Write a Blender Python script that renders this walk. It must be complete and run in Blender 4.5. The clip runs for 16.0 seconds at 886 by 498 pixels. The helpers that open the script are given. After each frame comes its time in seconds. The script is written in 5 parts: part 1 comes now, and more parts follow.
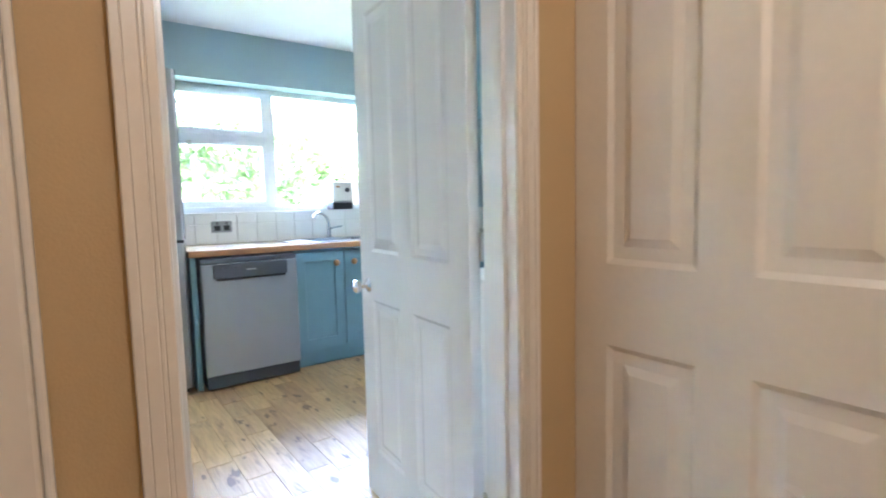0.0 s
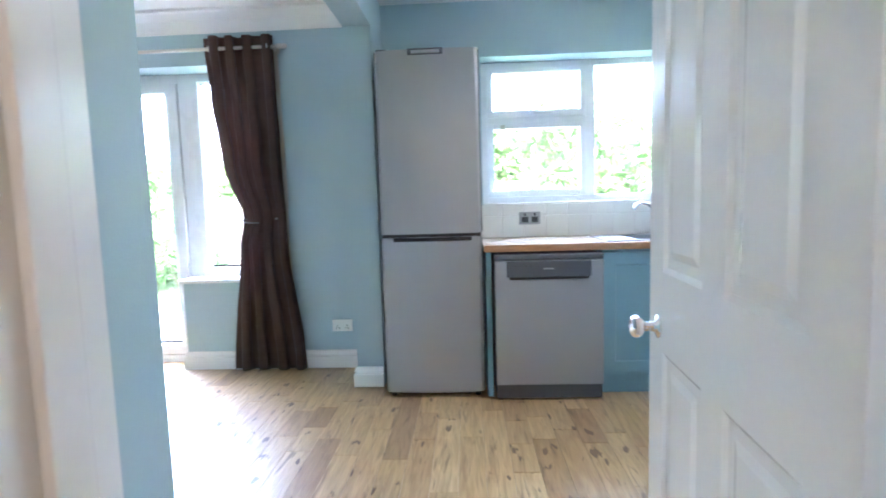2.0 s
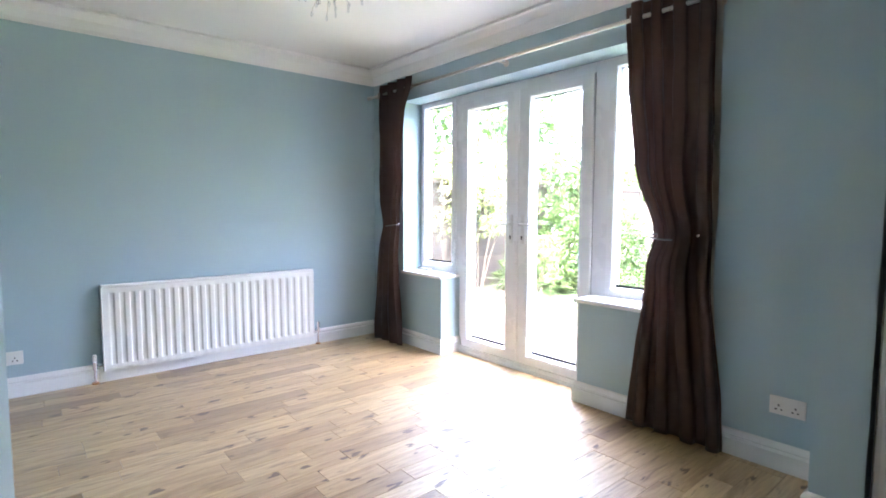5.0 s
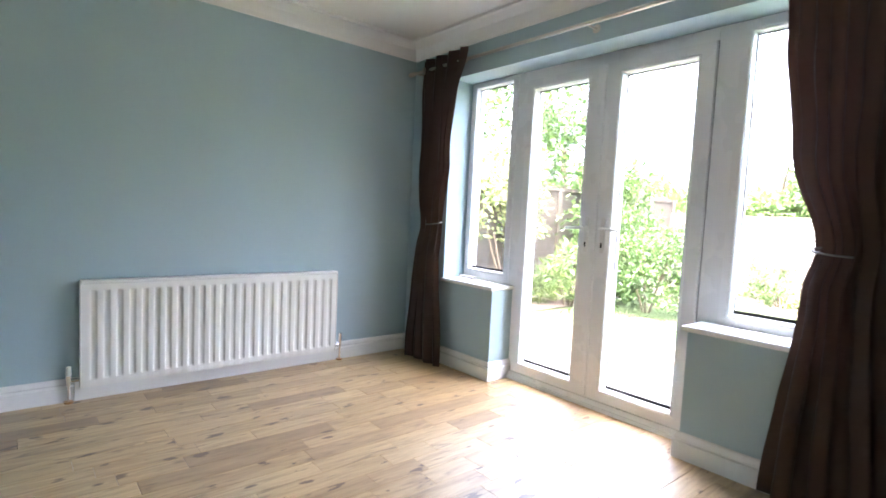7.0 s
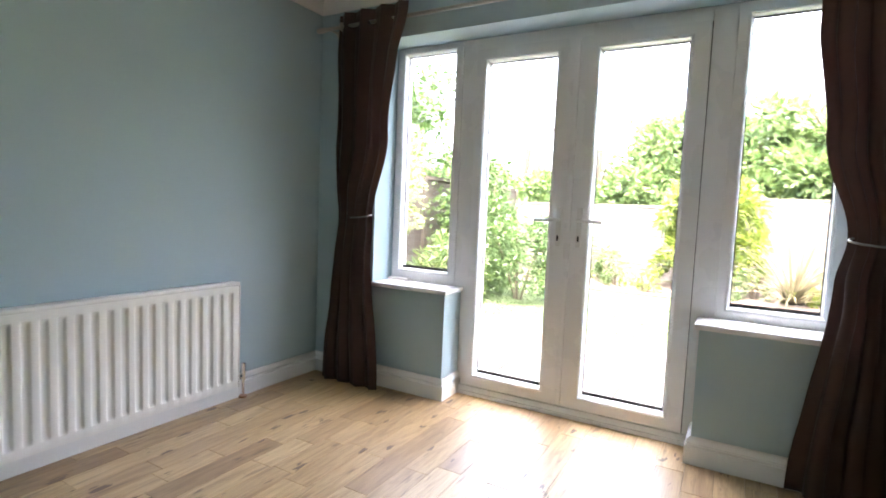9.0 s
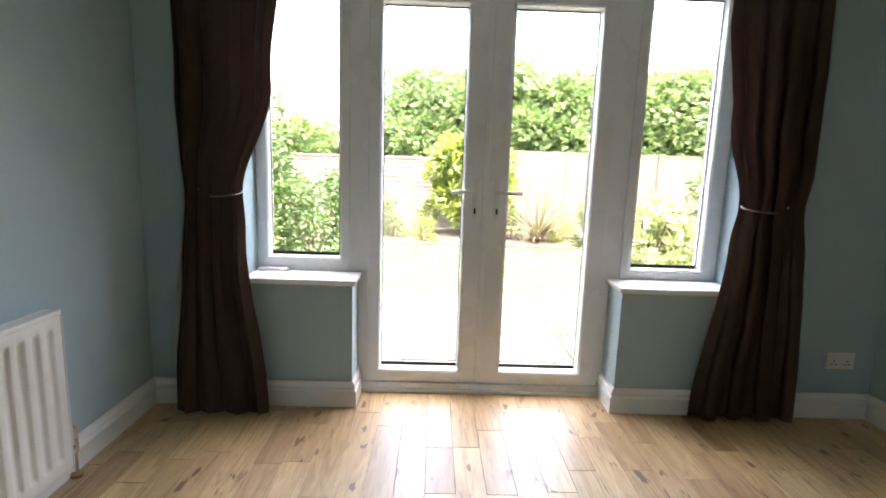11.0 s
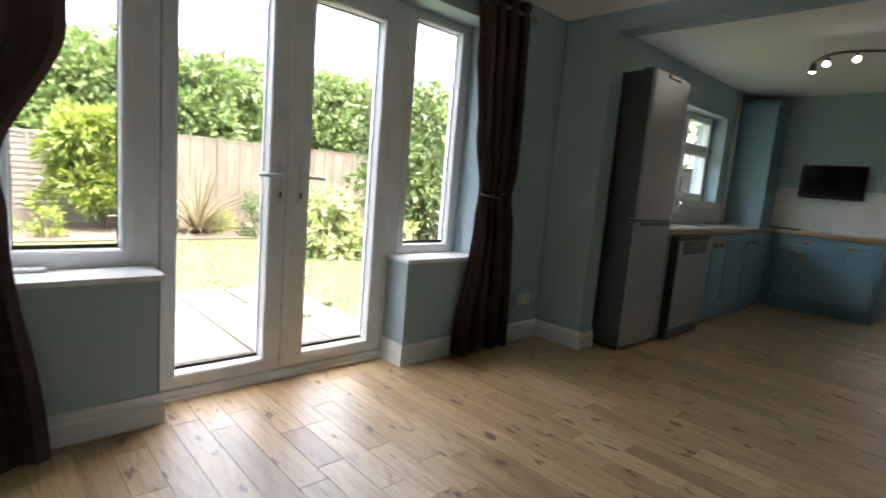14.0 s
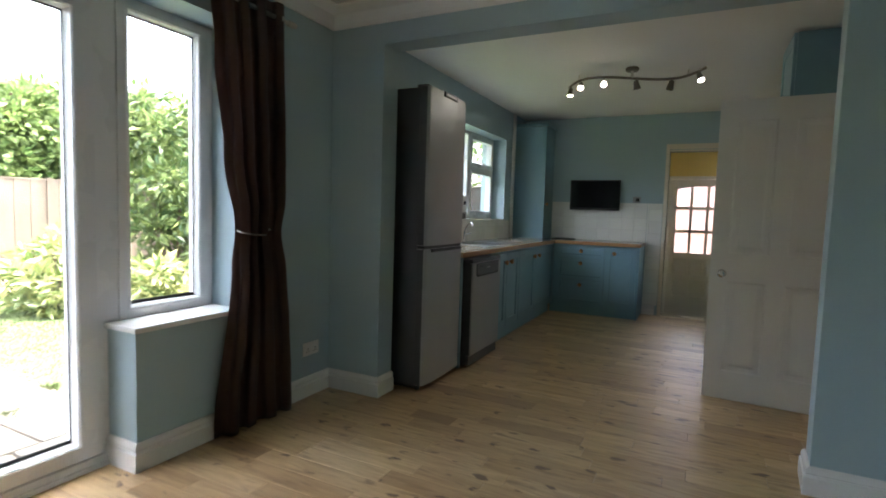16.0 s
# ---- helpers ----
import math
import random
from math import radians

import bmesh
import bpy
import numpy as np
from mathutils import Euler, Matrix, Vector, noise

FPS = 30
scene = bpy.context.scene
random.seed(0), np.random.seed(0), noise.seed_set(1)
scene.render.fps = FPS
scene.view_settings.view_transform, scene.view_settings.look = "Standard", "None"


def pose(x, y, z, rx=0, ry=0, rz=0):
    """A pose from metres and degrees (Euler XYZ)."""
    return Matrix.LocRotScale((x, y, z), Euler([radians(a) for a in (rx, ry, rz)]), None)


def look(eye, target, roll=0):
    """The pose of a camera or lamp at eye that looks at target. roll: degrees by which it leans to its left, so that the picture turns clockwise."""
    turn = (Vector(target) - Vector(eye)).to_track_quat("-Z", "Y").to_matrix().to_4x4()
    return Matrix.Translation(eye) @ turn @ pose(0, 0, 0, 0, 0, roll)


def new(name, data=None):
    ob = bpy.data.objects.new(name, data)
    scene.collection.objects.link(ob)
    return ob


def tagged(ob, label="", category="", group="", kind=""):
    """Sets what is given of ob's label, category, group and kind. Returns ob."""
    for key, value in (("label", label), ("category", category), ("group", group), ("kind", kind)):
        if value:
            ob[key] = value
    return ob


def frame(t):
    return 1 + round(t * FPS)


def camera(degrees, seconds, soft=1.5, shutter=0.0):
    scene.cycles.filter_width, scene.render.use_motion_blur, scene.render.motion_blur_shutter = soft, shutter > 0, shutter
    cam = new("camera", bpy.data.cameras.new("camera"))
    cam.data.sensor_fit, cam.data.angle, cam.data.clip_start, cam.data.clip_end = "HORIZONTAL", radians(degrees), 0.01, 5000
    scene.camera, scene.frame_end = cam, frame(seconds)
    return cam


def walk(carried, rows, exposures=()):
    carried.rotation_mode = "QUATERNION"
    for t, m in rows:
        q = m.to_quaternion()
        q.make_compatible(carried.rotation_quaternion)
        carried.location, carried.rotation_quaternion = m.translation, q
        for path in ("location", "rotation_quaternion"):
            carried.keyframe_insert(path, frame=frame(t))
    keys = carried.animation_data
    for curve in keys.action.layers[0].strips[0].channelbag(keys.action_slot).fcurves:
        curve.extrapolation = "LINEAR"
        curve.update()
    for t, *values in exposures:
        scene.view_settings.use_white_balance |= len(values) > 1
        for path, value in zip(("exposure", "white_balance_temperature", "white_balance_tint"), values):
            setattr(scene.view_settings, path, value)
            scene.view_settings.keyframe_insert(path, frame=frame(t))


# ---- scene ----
cam = camera(81.7, 16.0, soft=1.7, shutter=0.4)
PATH = [
    (0, (0.513, 0.325, 1.164), (1.671, 1.947, 0.991), -1.3),
    (0.5, (0.614, 0.462, 1.2), (1.505, 2.244, 1.018), -1.1),
    (1, (0.792, 0.545, 1.183), (1.315, 2.468, 1.016), -2.1),
    (1.5, (0.91, 0.744, 1.17), (1.11, 2.727, 1.002), -2.2),
    (2, (0.981, 0.895, 1.166), (0.882, 2.884, 0.981), -1.7),
    (2.5, (1.043, 1.1, 1.167), (0.677, 3.056, 0.963), -1.2),
    (3, (1.023, 1.275, 1.178), (0.433, 3.176, 0.984), -0.9),
    (3.5, (1.002, 1.459, 1.162), (0.126, 3.248, 0.986), -1.0),
    (4, (0.958, 1.603, 1.154), (-0.193, 3.231, 0.989), -0.8),
    (4.5, (0.884, 1.703, 1.194), (-0.482, 3.153, 1.014), -0.7),
    (5, (0.793, 1.755, 1.213), (-0.728, 3.044, 1.056), 0.2),
    (7.5, (-0.2, 1.948, 1.119), (-1.702, 3.262, 0.989), 4.0),
    (8, (-0.437, 1.909, 1.103), (-1.802, 3.367, 0.999), 4.7),
    (8.5, (-0.705, 1.874, 1.118), (-1.888, 3.482, 1.007), 4.1),
    (9, (-0.979, 1.855, 1.128), (-1.957, 3.593, 0.976), 2.4),
    (11.5, (-2.253, 2.027, 1.237), (-1.957, 3.976, 0.903), 2.3),
    (12, (-2.457, 2.051, 1.198), (-1.918, 3.95, 0.874), 2.5),
    (12.5, (-2.663, 2.09, 1.161), (-1.883, 3.904, 0.842), 3.0),
    (13, (-2.832, 2.136, 1.149), (-1.832, 3.837, 0.826), 3.7),
    (13.5, (-2.942, 2.148, 1.142), (-1.755, 3.728, 0.834), 4.7),
    (14, (-3.002, 2.124, 1.147), (-1.644, 3.567, 0.879), 4.8),
    (14.5, (-2.982, 2.124, 1.152), (-1.45, 3.39, 0.926), 4.4),
    (15, (-2.861, 2.153, 1.176), (-1.203, 3.254, 0.98), 3.9),
    (15.5, (-2.684, 2.197, 1.193), (-0.948, 3.174, 1.018), 2.8),
    (16, (-2.48, 2.258, 1.211), (-0.693, 3.145, 1.066), 1.8),
]
EXPOSURES = [(0.0, 6.97, 5200, 11), (1.0, 6.95, 5020, 11), (2.0, 6.95, 5180, 14), (3.5, 6.77, 5280, 17), (5.0, 6.18, 5740, 18), (7.5, 5.67, 6200, 15), (9.0, 5.32, 6480, 15), (11.5, 4.74, 6780, 13), (12.5, 4.41, 6680, 12), (13.5, 4.3, 6780, 10), (14.5, 4.31, 6680, 10), (15.2, 4.42, 6600, 9), (16.0, 4.6, 6520, 9)]
walk(cam, [(t, look(eye, target, roll)) for t, eye, target, roll in PATH], EXPOSURES)

# world, sun
world = bpy.data.worlds.new("world")
scene.world = world
world.use_nodes = True
sky = world.node_tree.nodes.new("ShaderNodeTexSky")
sky.sky_type = "NISHITA"
sky.sun_disc = False
sky.sun_elevation, sky.sun_rotation = radians(77), radians(160)
sky.dust_density = 7.0
pale = world.node_tree.nodes.new("ShaderNodeHueSaturation")   # thin cloud takes most of the blue out of the sky
pale.inputs["Saturation"].default_value = 0.65
world.node_tree.links.new(sky.outputs[0], pale.inputs["Color"])
world.node_tree.links.new(pale.outputs[0], world.node_tree.nodes["Background"].inputs[0])
world.node_tree.nodes["Background"].inputs[1].default_value = 0.15
sun = new("sun", bpy.data.lights.new("sun", "SUN"))
sun.data.energy, sun.data.angle, sun.data.color = 0.4, radians(14), (1.0, 0.97, 0.93)
sun.matrix_world = look((0.8, -2.2, 10.1), (0, 0, 0))
hall_lamp = new("hall_lamp", bpy.data.lights.new("hall_lamp", "POINT"))
hall_lamp.data.energy, hall_lamp.data.color, hall_lamp.data.shadow_soft_size = 0.24, (1.0, 0.87, 0.71), 0.08
hall_lamp.location = (0.95, -0.35, 2.2)

# ---- materials ----


def mat(name, colour, rough=0.5, metal=0.0, var=0.12, scale=6.0, fine=90.0, bump=0.03, coat=0.0, stretch=(1, 1, 1), piece=0.0, gloss_var=0.08):
    """A surface with broad and fine variation of its colour, gloss and relief."""
    m = bpy.data.materials.new(name)
    m.use_nodes = True
    nt = m.node_tree
    n, link = nt.nodes, nt.links.new
    b = n["Principled BSDF"]
    co = n.new("ShaderNodeTexCoord")
    mp = n.new("ShaderNodeMapping")
    mp.inputs["Scale"].default_value = stretch
    info = n.new("ShaderNodeObjectInfo")
    link(co.outputs["Object"], mp.inputs["Vector"])
    shift = n.new("ShaderNodeVectorMath")
    shift.operation = "ADD"
    mul = n.new("ShaderNodeMath")
    mul.operation = "MULTIPLY"
    mul.inputs[1].default_value = 37.0
    link(info.outputs["Random"], mul.inputs[0])
    link(mp.outputs[0], shift.inputs[0])
    link(mul.outputs[0], shift.inputs[1])
    broad, grain = n.new("ShaderNodeTexNoise"), n.new("ShaderNodeTexNoise")
    broad.inputs["Scale"].default_value, grain.inputs["Scale"].default_value = scale, fine
    broad.inputs["Detail"].default_value, grain.inputs["Detail"].default_value = 4, 3
    for t in (broad, grain):
        link(shift.outputs[0], t.inputs["Vector"])
    mix = n.new("ShaderNodeMix")
    mix.data_type, mix.factor_mode = "FLOAT", "UNIFORM"
    mix.inputs[0].default_value = 0.4
    link(broad.outputs["Fac"], mix.inputs[2])
    link(grain.outputs["Fac"], mix.inputs[3])
    ramp = n.new("ShaderNodeValToRGB")
    dark = [c * (1 - var) for c in colour]
    light = [min(1, c * (1 + var * 0.6)) for c in colour]
    ramp.color_ramp.elements[0].position, ramp.color_ramp.elements[1].position = 0.3, 0.7
    ramp.color_ramp.elements[0].color, ramp.color_ramp.elements[1].color = (*dark, 1), (*light, 1)
    link(mix.outputs[0], ramp.inputs[0])
    hsv = n.new("ShaderNodeHueSaturation")
    link(ramp.outputs[0], hsv.inputs["Color"])
    if piece:
        rng = n.new("ShaderNodeMapRange")
        rng.inputs["To Min"].default_value, rng.inputs["To Max"].default_value = 1 - piece, 1 + piece
        link(info.outputs["Random"], rng.inputs[0])
        link(rng.outputs[0], hsv.inputs["Value"])
    link(hsv.outputs[0], b.inputs["Base Color"])
    rr = n.new("ShaderNodeMapRange")
    rr.inputs["To Min"].default_value, rr.inputs["To Max"].default_value = max(0.02, rough - gloss_var), min(1, rough + gloss_var)
    link(broad.outputs["Fac"], rr.inputs[0])
    link(rr.outputs[0], b.inputs["Roughness"])
    b.inputs["Metallic"].default_value = metal
    b.inputs["Coat Weight"].default_value = coat
    bp = n.new("ShaderNodeBump")
    bp.inputs["Strength"].default_value, bp.inputs["Distance"].default_value = min(1, bump * 8), 0.002
    link(grain.outputs["Fac"], bp.inputs["Height"])
    link(bp.outputs[0], b.inputs["Normal"])
    return m


def glass_mat(name, rough=0.0, tint=(1, 1, 1)):
    m = bpy.data.materials.new(name)
    m.use_nodes = True
    n, link = m.node_tree.nodes, m.node_tree.links.new
    n.remove(n["Principled BSDF"])
    clear, shine, mix, fr = n.new("ShaderNodeBsdfTransparent"), n.new("ShaderNodeBsdfGlossy"), n.new("ShaderNodeMixShader"), n.new("ShaderNodeLayerWeight")
    clear.inputs[0].default_value = (*tint, 1)
    shine.inputs["Roughness"].default_value = rough
    power, gain = n.new("ShaderNodeMath"), n.new("ShaderNodeMath")
    power.operation, gain.operation = "POWER", "MULTIPLY_ADD"
    power.inputs[1].default_value = 4.0
    gain.inputs[1].default_value, gain.inputs[2].default_value = 0.5, 0.025
    link(fr.outputs["Facing"], power.inputs[0])
    link(power.outputs[0], gain.inputs[0])
    link(gain.outputs[0], mix.inputs[0])
    link(clear.outputs[0], mix.inputs[1])
    link(shine.outputs[0], mix.inputs[2])
    link(mix.outputs[0], n["Material Output"].inputs[0])
    return m


def glow_mat(name, colour, strength):
    m = bpy.data.materials.new(name)
    m.use_nodes = True
    b = m.node_tree.nodes["Principled BSDF"]
    b.inputs["Emission Color"].default_value, b.inputs["Emission Strength"].default_value = (*colour, 1), strength
    return m


def plank_mat():
    """Lacquered oak: long grain, knots and dark streaks, each board its own tone."""
    m = bpy.data.materials.new("oak_boards")
    m.use_nodes = True
    nt = m.node_tree
    n, link = nt.nodes, nt.links.new
    b = n["Principled BSDF"]
    co, info = n.new("ShaderNodeTexCoord"), n.new("ShaderNodeObjectInfo")
    off = n.new("ShaderNodeVectorMath")
    off.operation = "SCALE"
    off.inputs[0].default_value = (91, 57, 13)
    link(info.outputs["Random"], off.inputs["Scale"])
    add = n.new("ShaderNodeVectorMath")
    link(co.outputs["Object"], add.inputs[0])
    link(off.outputs[0], add.inputs[1])

    def noise_tex(stretch, scale, detail=4, dist=0.0):
        mp = n.new("ShaderNodeMapping")
        mp.inputs["Scale"].default_value = stretch
        link(add.outputs[0], mp.inputs["Vector"])
        t = n.new("ShaderNodeTexNoise")
        t.inputs["Scale"].default_value, t.inputs["Detail"].default_value, t.inputs["Distortion"].default_value = scale, detail, dist
        link(mp.outputs[0], t.inputs["Vector"])
        return t

    def ramp(src, stops):
        r = n.new("ShaderNodeValToRGB")
        while len(r.color_ramp.elements) < len(stops):
            r.color_ramp.elements.new(0.5)
        for e, (p, c) in zip(r.color_ramp.elements, stops):
            e.position, e.color = p, (*c, 1)
        link(src, r.inputs[0])
        return r

    def blend(mode, fac, a, bb):
        x = n.new("ShaderNodeMix")
        x.data_type, x.blend_type = "RGBA", mode
        if isinstance(fac, float):
            x.inputs[0].default_value = fac
        else:
            link(fac, x.inputs[0])
        link(a, x.inputs[6])
        link(bb, x.inputs[7])
        return x.outputs[2]

    tone = ramp(info.outputs["Random"], [(0.0, (0.33, 0.205, 0.096)), (0.15, (0.46, 0.31, 0.152)), (0.6, (0.54, 0.38, 0.195)), (0.9, (0.59, 0.425, 0.228)), (1.0, (0.66, 0.50, 0.29))])
    grain = noise_tex((7, 0.7, 1), 5.0, 5, 0.9)
    fine = noise_tex((60, 1.5, 1), 6.0, 3)
    streak = noise_tex((7, 0.9, 1), 3.4, 6, 1.6)
    knot = noise_tex((2.4, 1.0, 1), 5.5, 2, 0.3)
    g = ramp(grain.outputs["Fac"], [(0.3, (0.72, 0.64, 0.54)), (0.55, (0.98, 0.96, 0.93)), (0.72, (1.1, 1.1, 1.08))])
    f = ramp(fine.outputs["Fac"], [(0.3, (0.86, 0.84, 0.8)), (0.65, (1.04, 1.04, 1.04))])
    c = blend("MULTIPLY", 1.0, tone.outputs[0], g.outputs[0])
    c = blend("MULTIPLY", 1.0, c, f.outputs[0])
    brown = n.new("ShaderNodeRGB")
    brown.outputs[0].default_value = (0.11, 0.05, 0.018, 1)
    s = ramp(streak.outputs["Fac"], [(0.55, (0, 0, 0)), (0.63, (0.22, 0.22, 0.22)), (0.72, (0.7, 0.7, 0.7))])
    c = blend("MIX", s.outputs[0], c, brown.outputs[0])
    mpk = n.new("ShaderNodeMapping")
    mpk.inputs["Scale"].default_value = (2.3, 1.15, 1)
    warp = n.new("ShaderNodeVectorMath")
    warp.operation = "MULTIPLY_ADD"
    warp.inputs[1].default_value = (0.09, 0.16, 0)
    link(streak.outputs["Color"], warp.inputs[0])
    link(add.outputs[0], warp.inputs[2])
    link(warp.outputs[0], mpk.inputs["Vector"])
    spots = n.new("ShaderNodeTexVoronoi")
    spots.inputs["Scale"].default_value = 5.6
    link(mpk.outputs[0], spots.inputs["Vector"])
    gate = n.new("ShaderNodeMath")
    gate.operation = "MULTIPLY_ADD"
    gate.inputs[1].default_value, gate.inputs[2].default_value = 0.8, -0.235
    link(knot.outputs["Fac"], gate.inputs[0])
    size = n.new("ShaderNodeMath")
    size.operation = "SUBTRACT"
    link(gate.outputs[0], size.inputs[0])
    link(spots.outputs["Distance"], size.inputs[1])
    k = ramp(size.outputs[0], [(0.0, (0, 0, 0)), (0.025, (0.5, 0.5, 0.5)), (0.06, (0.95, 0.95, 0.95))])
    c = blend("MIX", k.outputs[0], c, brown.outputs[0])
    link(c, b.inputs["Base Color"])
    rr = n.new("ShaderNodeMapRange")
    rr.inputs["To Min"].default_value, rr.inputs["To Max"].default_value = 0.4, 0.55
    link(grain.outputs["Fac"], rr.inputs[0])
    link(rr.outputs[0], b.inputs["Roughness"])
    b.inputs["Coat Weight"].default_value, b.inputs["Coat Roughness"].default_value = 0.9, 0.40
    bp = n.new("ShaderNodeBump")
    bp.inputs["Strength"].default_value, bp.inputs["Distance"].default_value = 0.25, 0.001
    link(grain.outputs["Fac"], bp.inputs["Height"])
    link(bp.outputs[0], b.inputs["Normal"])
    return m


def leaf_mat(name, dark, light, yellow=None):
    """Leaves: tone varies from leaf to leaf, a little light comes through."""
    m = bpy.data.materials.new(name)
    m.use_nodes = True
    n, link = m.node_tree.nodes, m.node_tree.links.new
    b = n["Principled BSDF"]
    geo = n.new("ShaderNodeNewGeometry")
    r = n.new("ShaderNodeValToRGB")
    r.color_ramp.elements[0].color, r.color_ramp.elements[1].color = (*dark, 1), (*light, 1)
    if yellow:
        r.color_ramp.elements.new(0.85).color = (*yellow, 1)
    link(geo.outputs["Random Per Island"], r.inputs[0])
    link(r.outputs[0], b.inputs["Base Color"])
    b.inputs["Roughness"].default_value = 0.45
    tr = n.new("ShaderNodeBsdfTranslucent")
    link(r.outputs[0], tr.inputs[0])
    mix = n.new("ShaderNodeMixShader")
    mix.inputs[0].default_value = 0.35
    link(b.outputs[0], mix.inputs[1])
    link(tr.outputs[0], mix.inputs[2])
    link(mix.outputs[0], n["Material Output"].inputs[0])
    return m


BLUE = mat("blue_wall_paint", (0.385, 0.50, 0.545), 0.55, var=0.04, scale=1.5, fine=220, bump=0.03)
BEIGE = mat("beige_wall_paint", (0.52, 0.365, 0.18), 0.7, var=0.05, scale=1.5, fine=200, bump=0.03)
YELLOW = mat("yellow_wall_paint", (0.75, 0.58, 0.22), 0.7, var=0.05)
CEIL = mat("ceiling_paint", (0.80, 0.79, 0.77), 0.85, var=0.03, scale=2, fine=140, bump=0.05)
GLOSS = mat("white_gloss_paint", (0.80, 0.80, 0.785), 0.22, var=0.03, scale=3, fine=60, bump=0.01)
CREAM = mat("cream_gloss_paint", (0.77, 0.70, 0.60), 0.25, var=0.04, scale=3, fine=60, bump=0.02)
UPVC = mat("white_plastic_frame", (0.82, 0.83, 0.84), 0.28, var=0.02, scale=3, bump=0.005)
PLASTIC = mat("white_plastic", (0.78, 0.77, 0.74), 0.35, var=0.03)
ENAMEL = mat("white_enamel", (0.80, 0.79, 0.75), 0.32, var=0.03, bump=0.01)
GASKET_AND_GAP = mat("black_rubber_and_gap_shade", (0.02, 0.02, 0.02), 0.6)
STEEL = mat("brushed_steel", (0.33, 0.331, 0.333), 0.4, metal=0.45, var=0.02, scale=1.2, fine=30, bump=0.003, stretch=(60, 60, 0.6))
sn = STEEL.node_tree.nodes   # thin sheet, slightly dented and wavy
wave, dent = sn.new("ShaderNodeTexNoise"), sn.new("ShaderNodeBump")
wave.inputs["Scale"].default_value, wave.inputs["Detail"].default_value = 4.5, 1.5
dent.inputs["Strength"].default_value, dent.inputs["Distance"].default_value = 0.5, 0.012
sl = STEEL.node_tree.links
sl.new(wave.outputs["Fac"], dent.inputs["Height"])
if sn["Principled BSDF"].inputs["Normal"].links:
    sl.new(sn["Principled BSDF"].inputs["Normal"].links[0].from_socket, dent.inputs["Normal"])
sl.new(dent.outputs[0], sn["Principled BSDF"].inputs["Normal"])
wco = sn.new("ShaderNodeTexCoord")
sl.new(wco.outputs["Object"], wave.inputs["Vector"])
CHROME = mat("chrome", (0.75, 0.75, 0.76), 0.1, metal=1.0, var=0.02, bump=0.0, gloss_var=0.03)
SILVER = mat("silver_grey_metal", (0.74, 0.74, 0.73), 0.3, metal=0.0, var=0.03)
BRONZE = mat("dark_satin_metal", (0.22, 0.19, 0.165), 0.35, metal=0.8, var=0.06)
SATIN = mat("satin_nickel", (0.62, 0.59, 0.54), 0.3, metal=1.0, var=0.04)
DARKGREY = mat("dark_grey_plastic", (0.07, 0.075, 0.085), 0.4, var=0.1)
MIDGREY = mat("grey_painted_steel", (0.065, 0.067, 0.07), 0.42, metal=0.3, var=0.08)
BLACK = mat("black_plastic", (0.012, 0.012, 0.014), 0.3, var=0.1)
SCREEN = mat("black_screen", (0.006, 0.006, 0.008), 0.12, var=0.05, bump=0.0)
IVORY = mat("ivory_gloss_paint", (0.72, 0.69, 0.62), 0.3, var=0.04, scale=3, fine=60, bump=0.02)
UNIT = mat("blue_cabinet_paint", (0.205, 0.345, 0.41), 0.42, var=0.07, scale=4, fine=80, bump=0.02)
TIMBER = mat("oiled_timber", (0.42, 0.22, 0.09), 0.38, var=0.3, scale=5, fine=40, bump=0.04, stretch=(0.5, 6, 6), coat=0.3)
TOPWOOD = mat("pale_worktop", (0.60, 0.46, 0.31), 0.24, var=0.2, scale=5, fine=45, bump=0.02, stretch=(0.5, 6, 6), coat=0.4)
KNOBWOOD = mat("turned_pine", (0.48, 0.25, 0.10), 0.4, var=0.2, scale=30, fine=120)
TILE = mat("white_glazed_tile", (0.80, 0.79, 0.75), 0.15, var=0.03, scale=8, bump=0.01, piece=0.03)
GROUT = mat("grout", (0.62, 0.60, 0.56), 0.9, var=0.1)
CLOTH = mat("brown_curtain_cloth", (0.092, 0.047, 0.036), 0.5, var=0.08, scale=2, fine=400, bump=0.05, stretch=(1, 1, 0.6))
LINING = mat("cream_curtain_lining", (0.62, 0.58, 0.50), 0.8, var=0.06)
CORD = mat("silver_tieback", (0.27, 0.26, 0.25), 0.45, metal=0.9, var=0.1)
CRYSTAL = glass_mat("crystal", 0.02, (0.92, 0.93, 0.95))
GLASS = glass_mat("window_glass")
FROST = mat("frosted_glass", (0.78, 0.79, 0.83), 0.45)
FROST.node_tree.nodes["Principled BSDF"].inputs["Transmission Weight"].default_value = 0.9
OAK = plank_mat()
SCREED = mat("dark_floor_joint", (0.05, 0.03, 0.018), 0.95)
CARPET = mat("hall_carpet", (0.42, 0.34, 0.25), 0.95, var=0.2, fine=300, bump=0.1)
SLAB = mat("concrete_paving", (0.08, 0.075, 0.064), 0.85, var=0.4, scale=3, fine=60, bump=0.08, piece=0.1)
SOIL = mat("soil", (0.07, 0.05, 0.035), 0.95, var=0.4, scale=5, fine=50, bump=0.12)
GRASS = mat("lawn_turf", (0.05, 0.075, 0.022), 0.9, var=0.3, scale=2, fine=70, bump=0.12)
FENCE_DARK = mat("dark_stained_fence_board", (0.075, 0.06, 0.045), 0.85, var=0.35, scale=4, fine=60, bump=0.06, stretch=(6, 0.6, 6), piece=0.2)
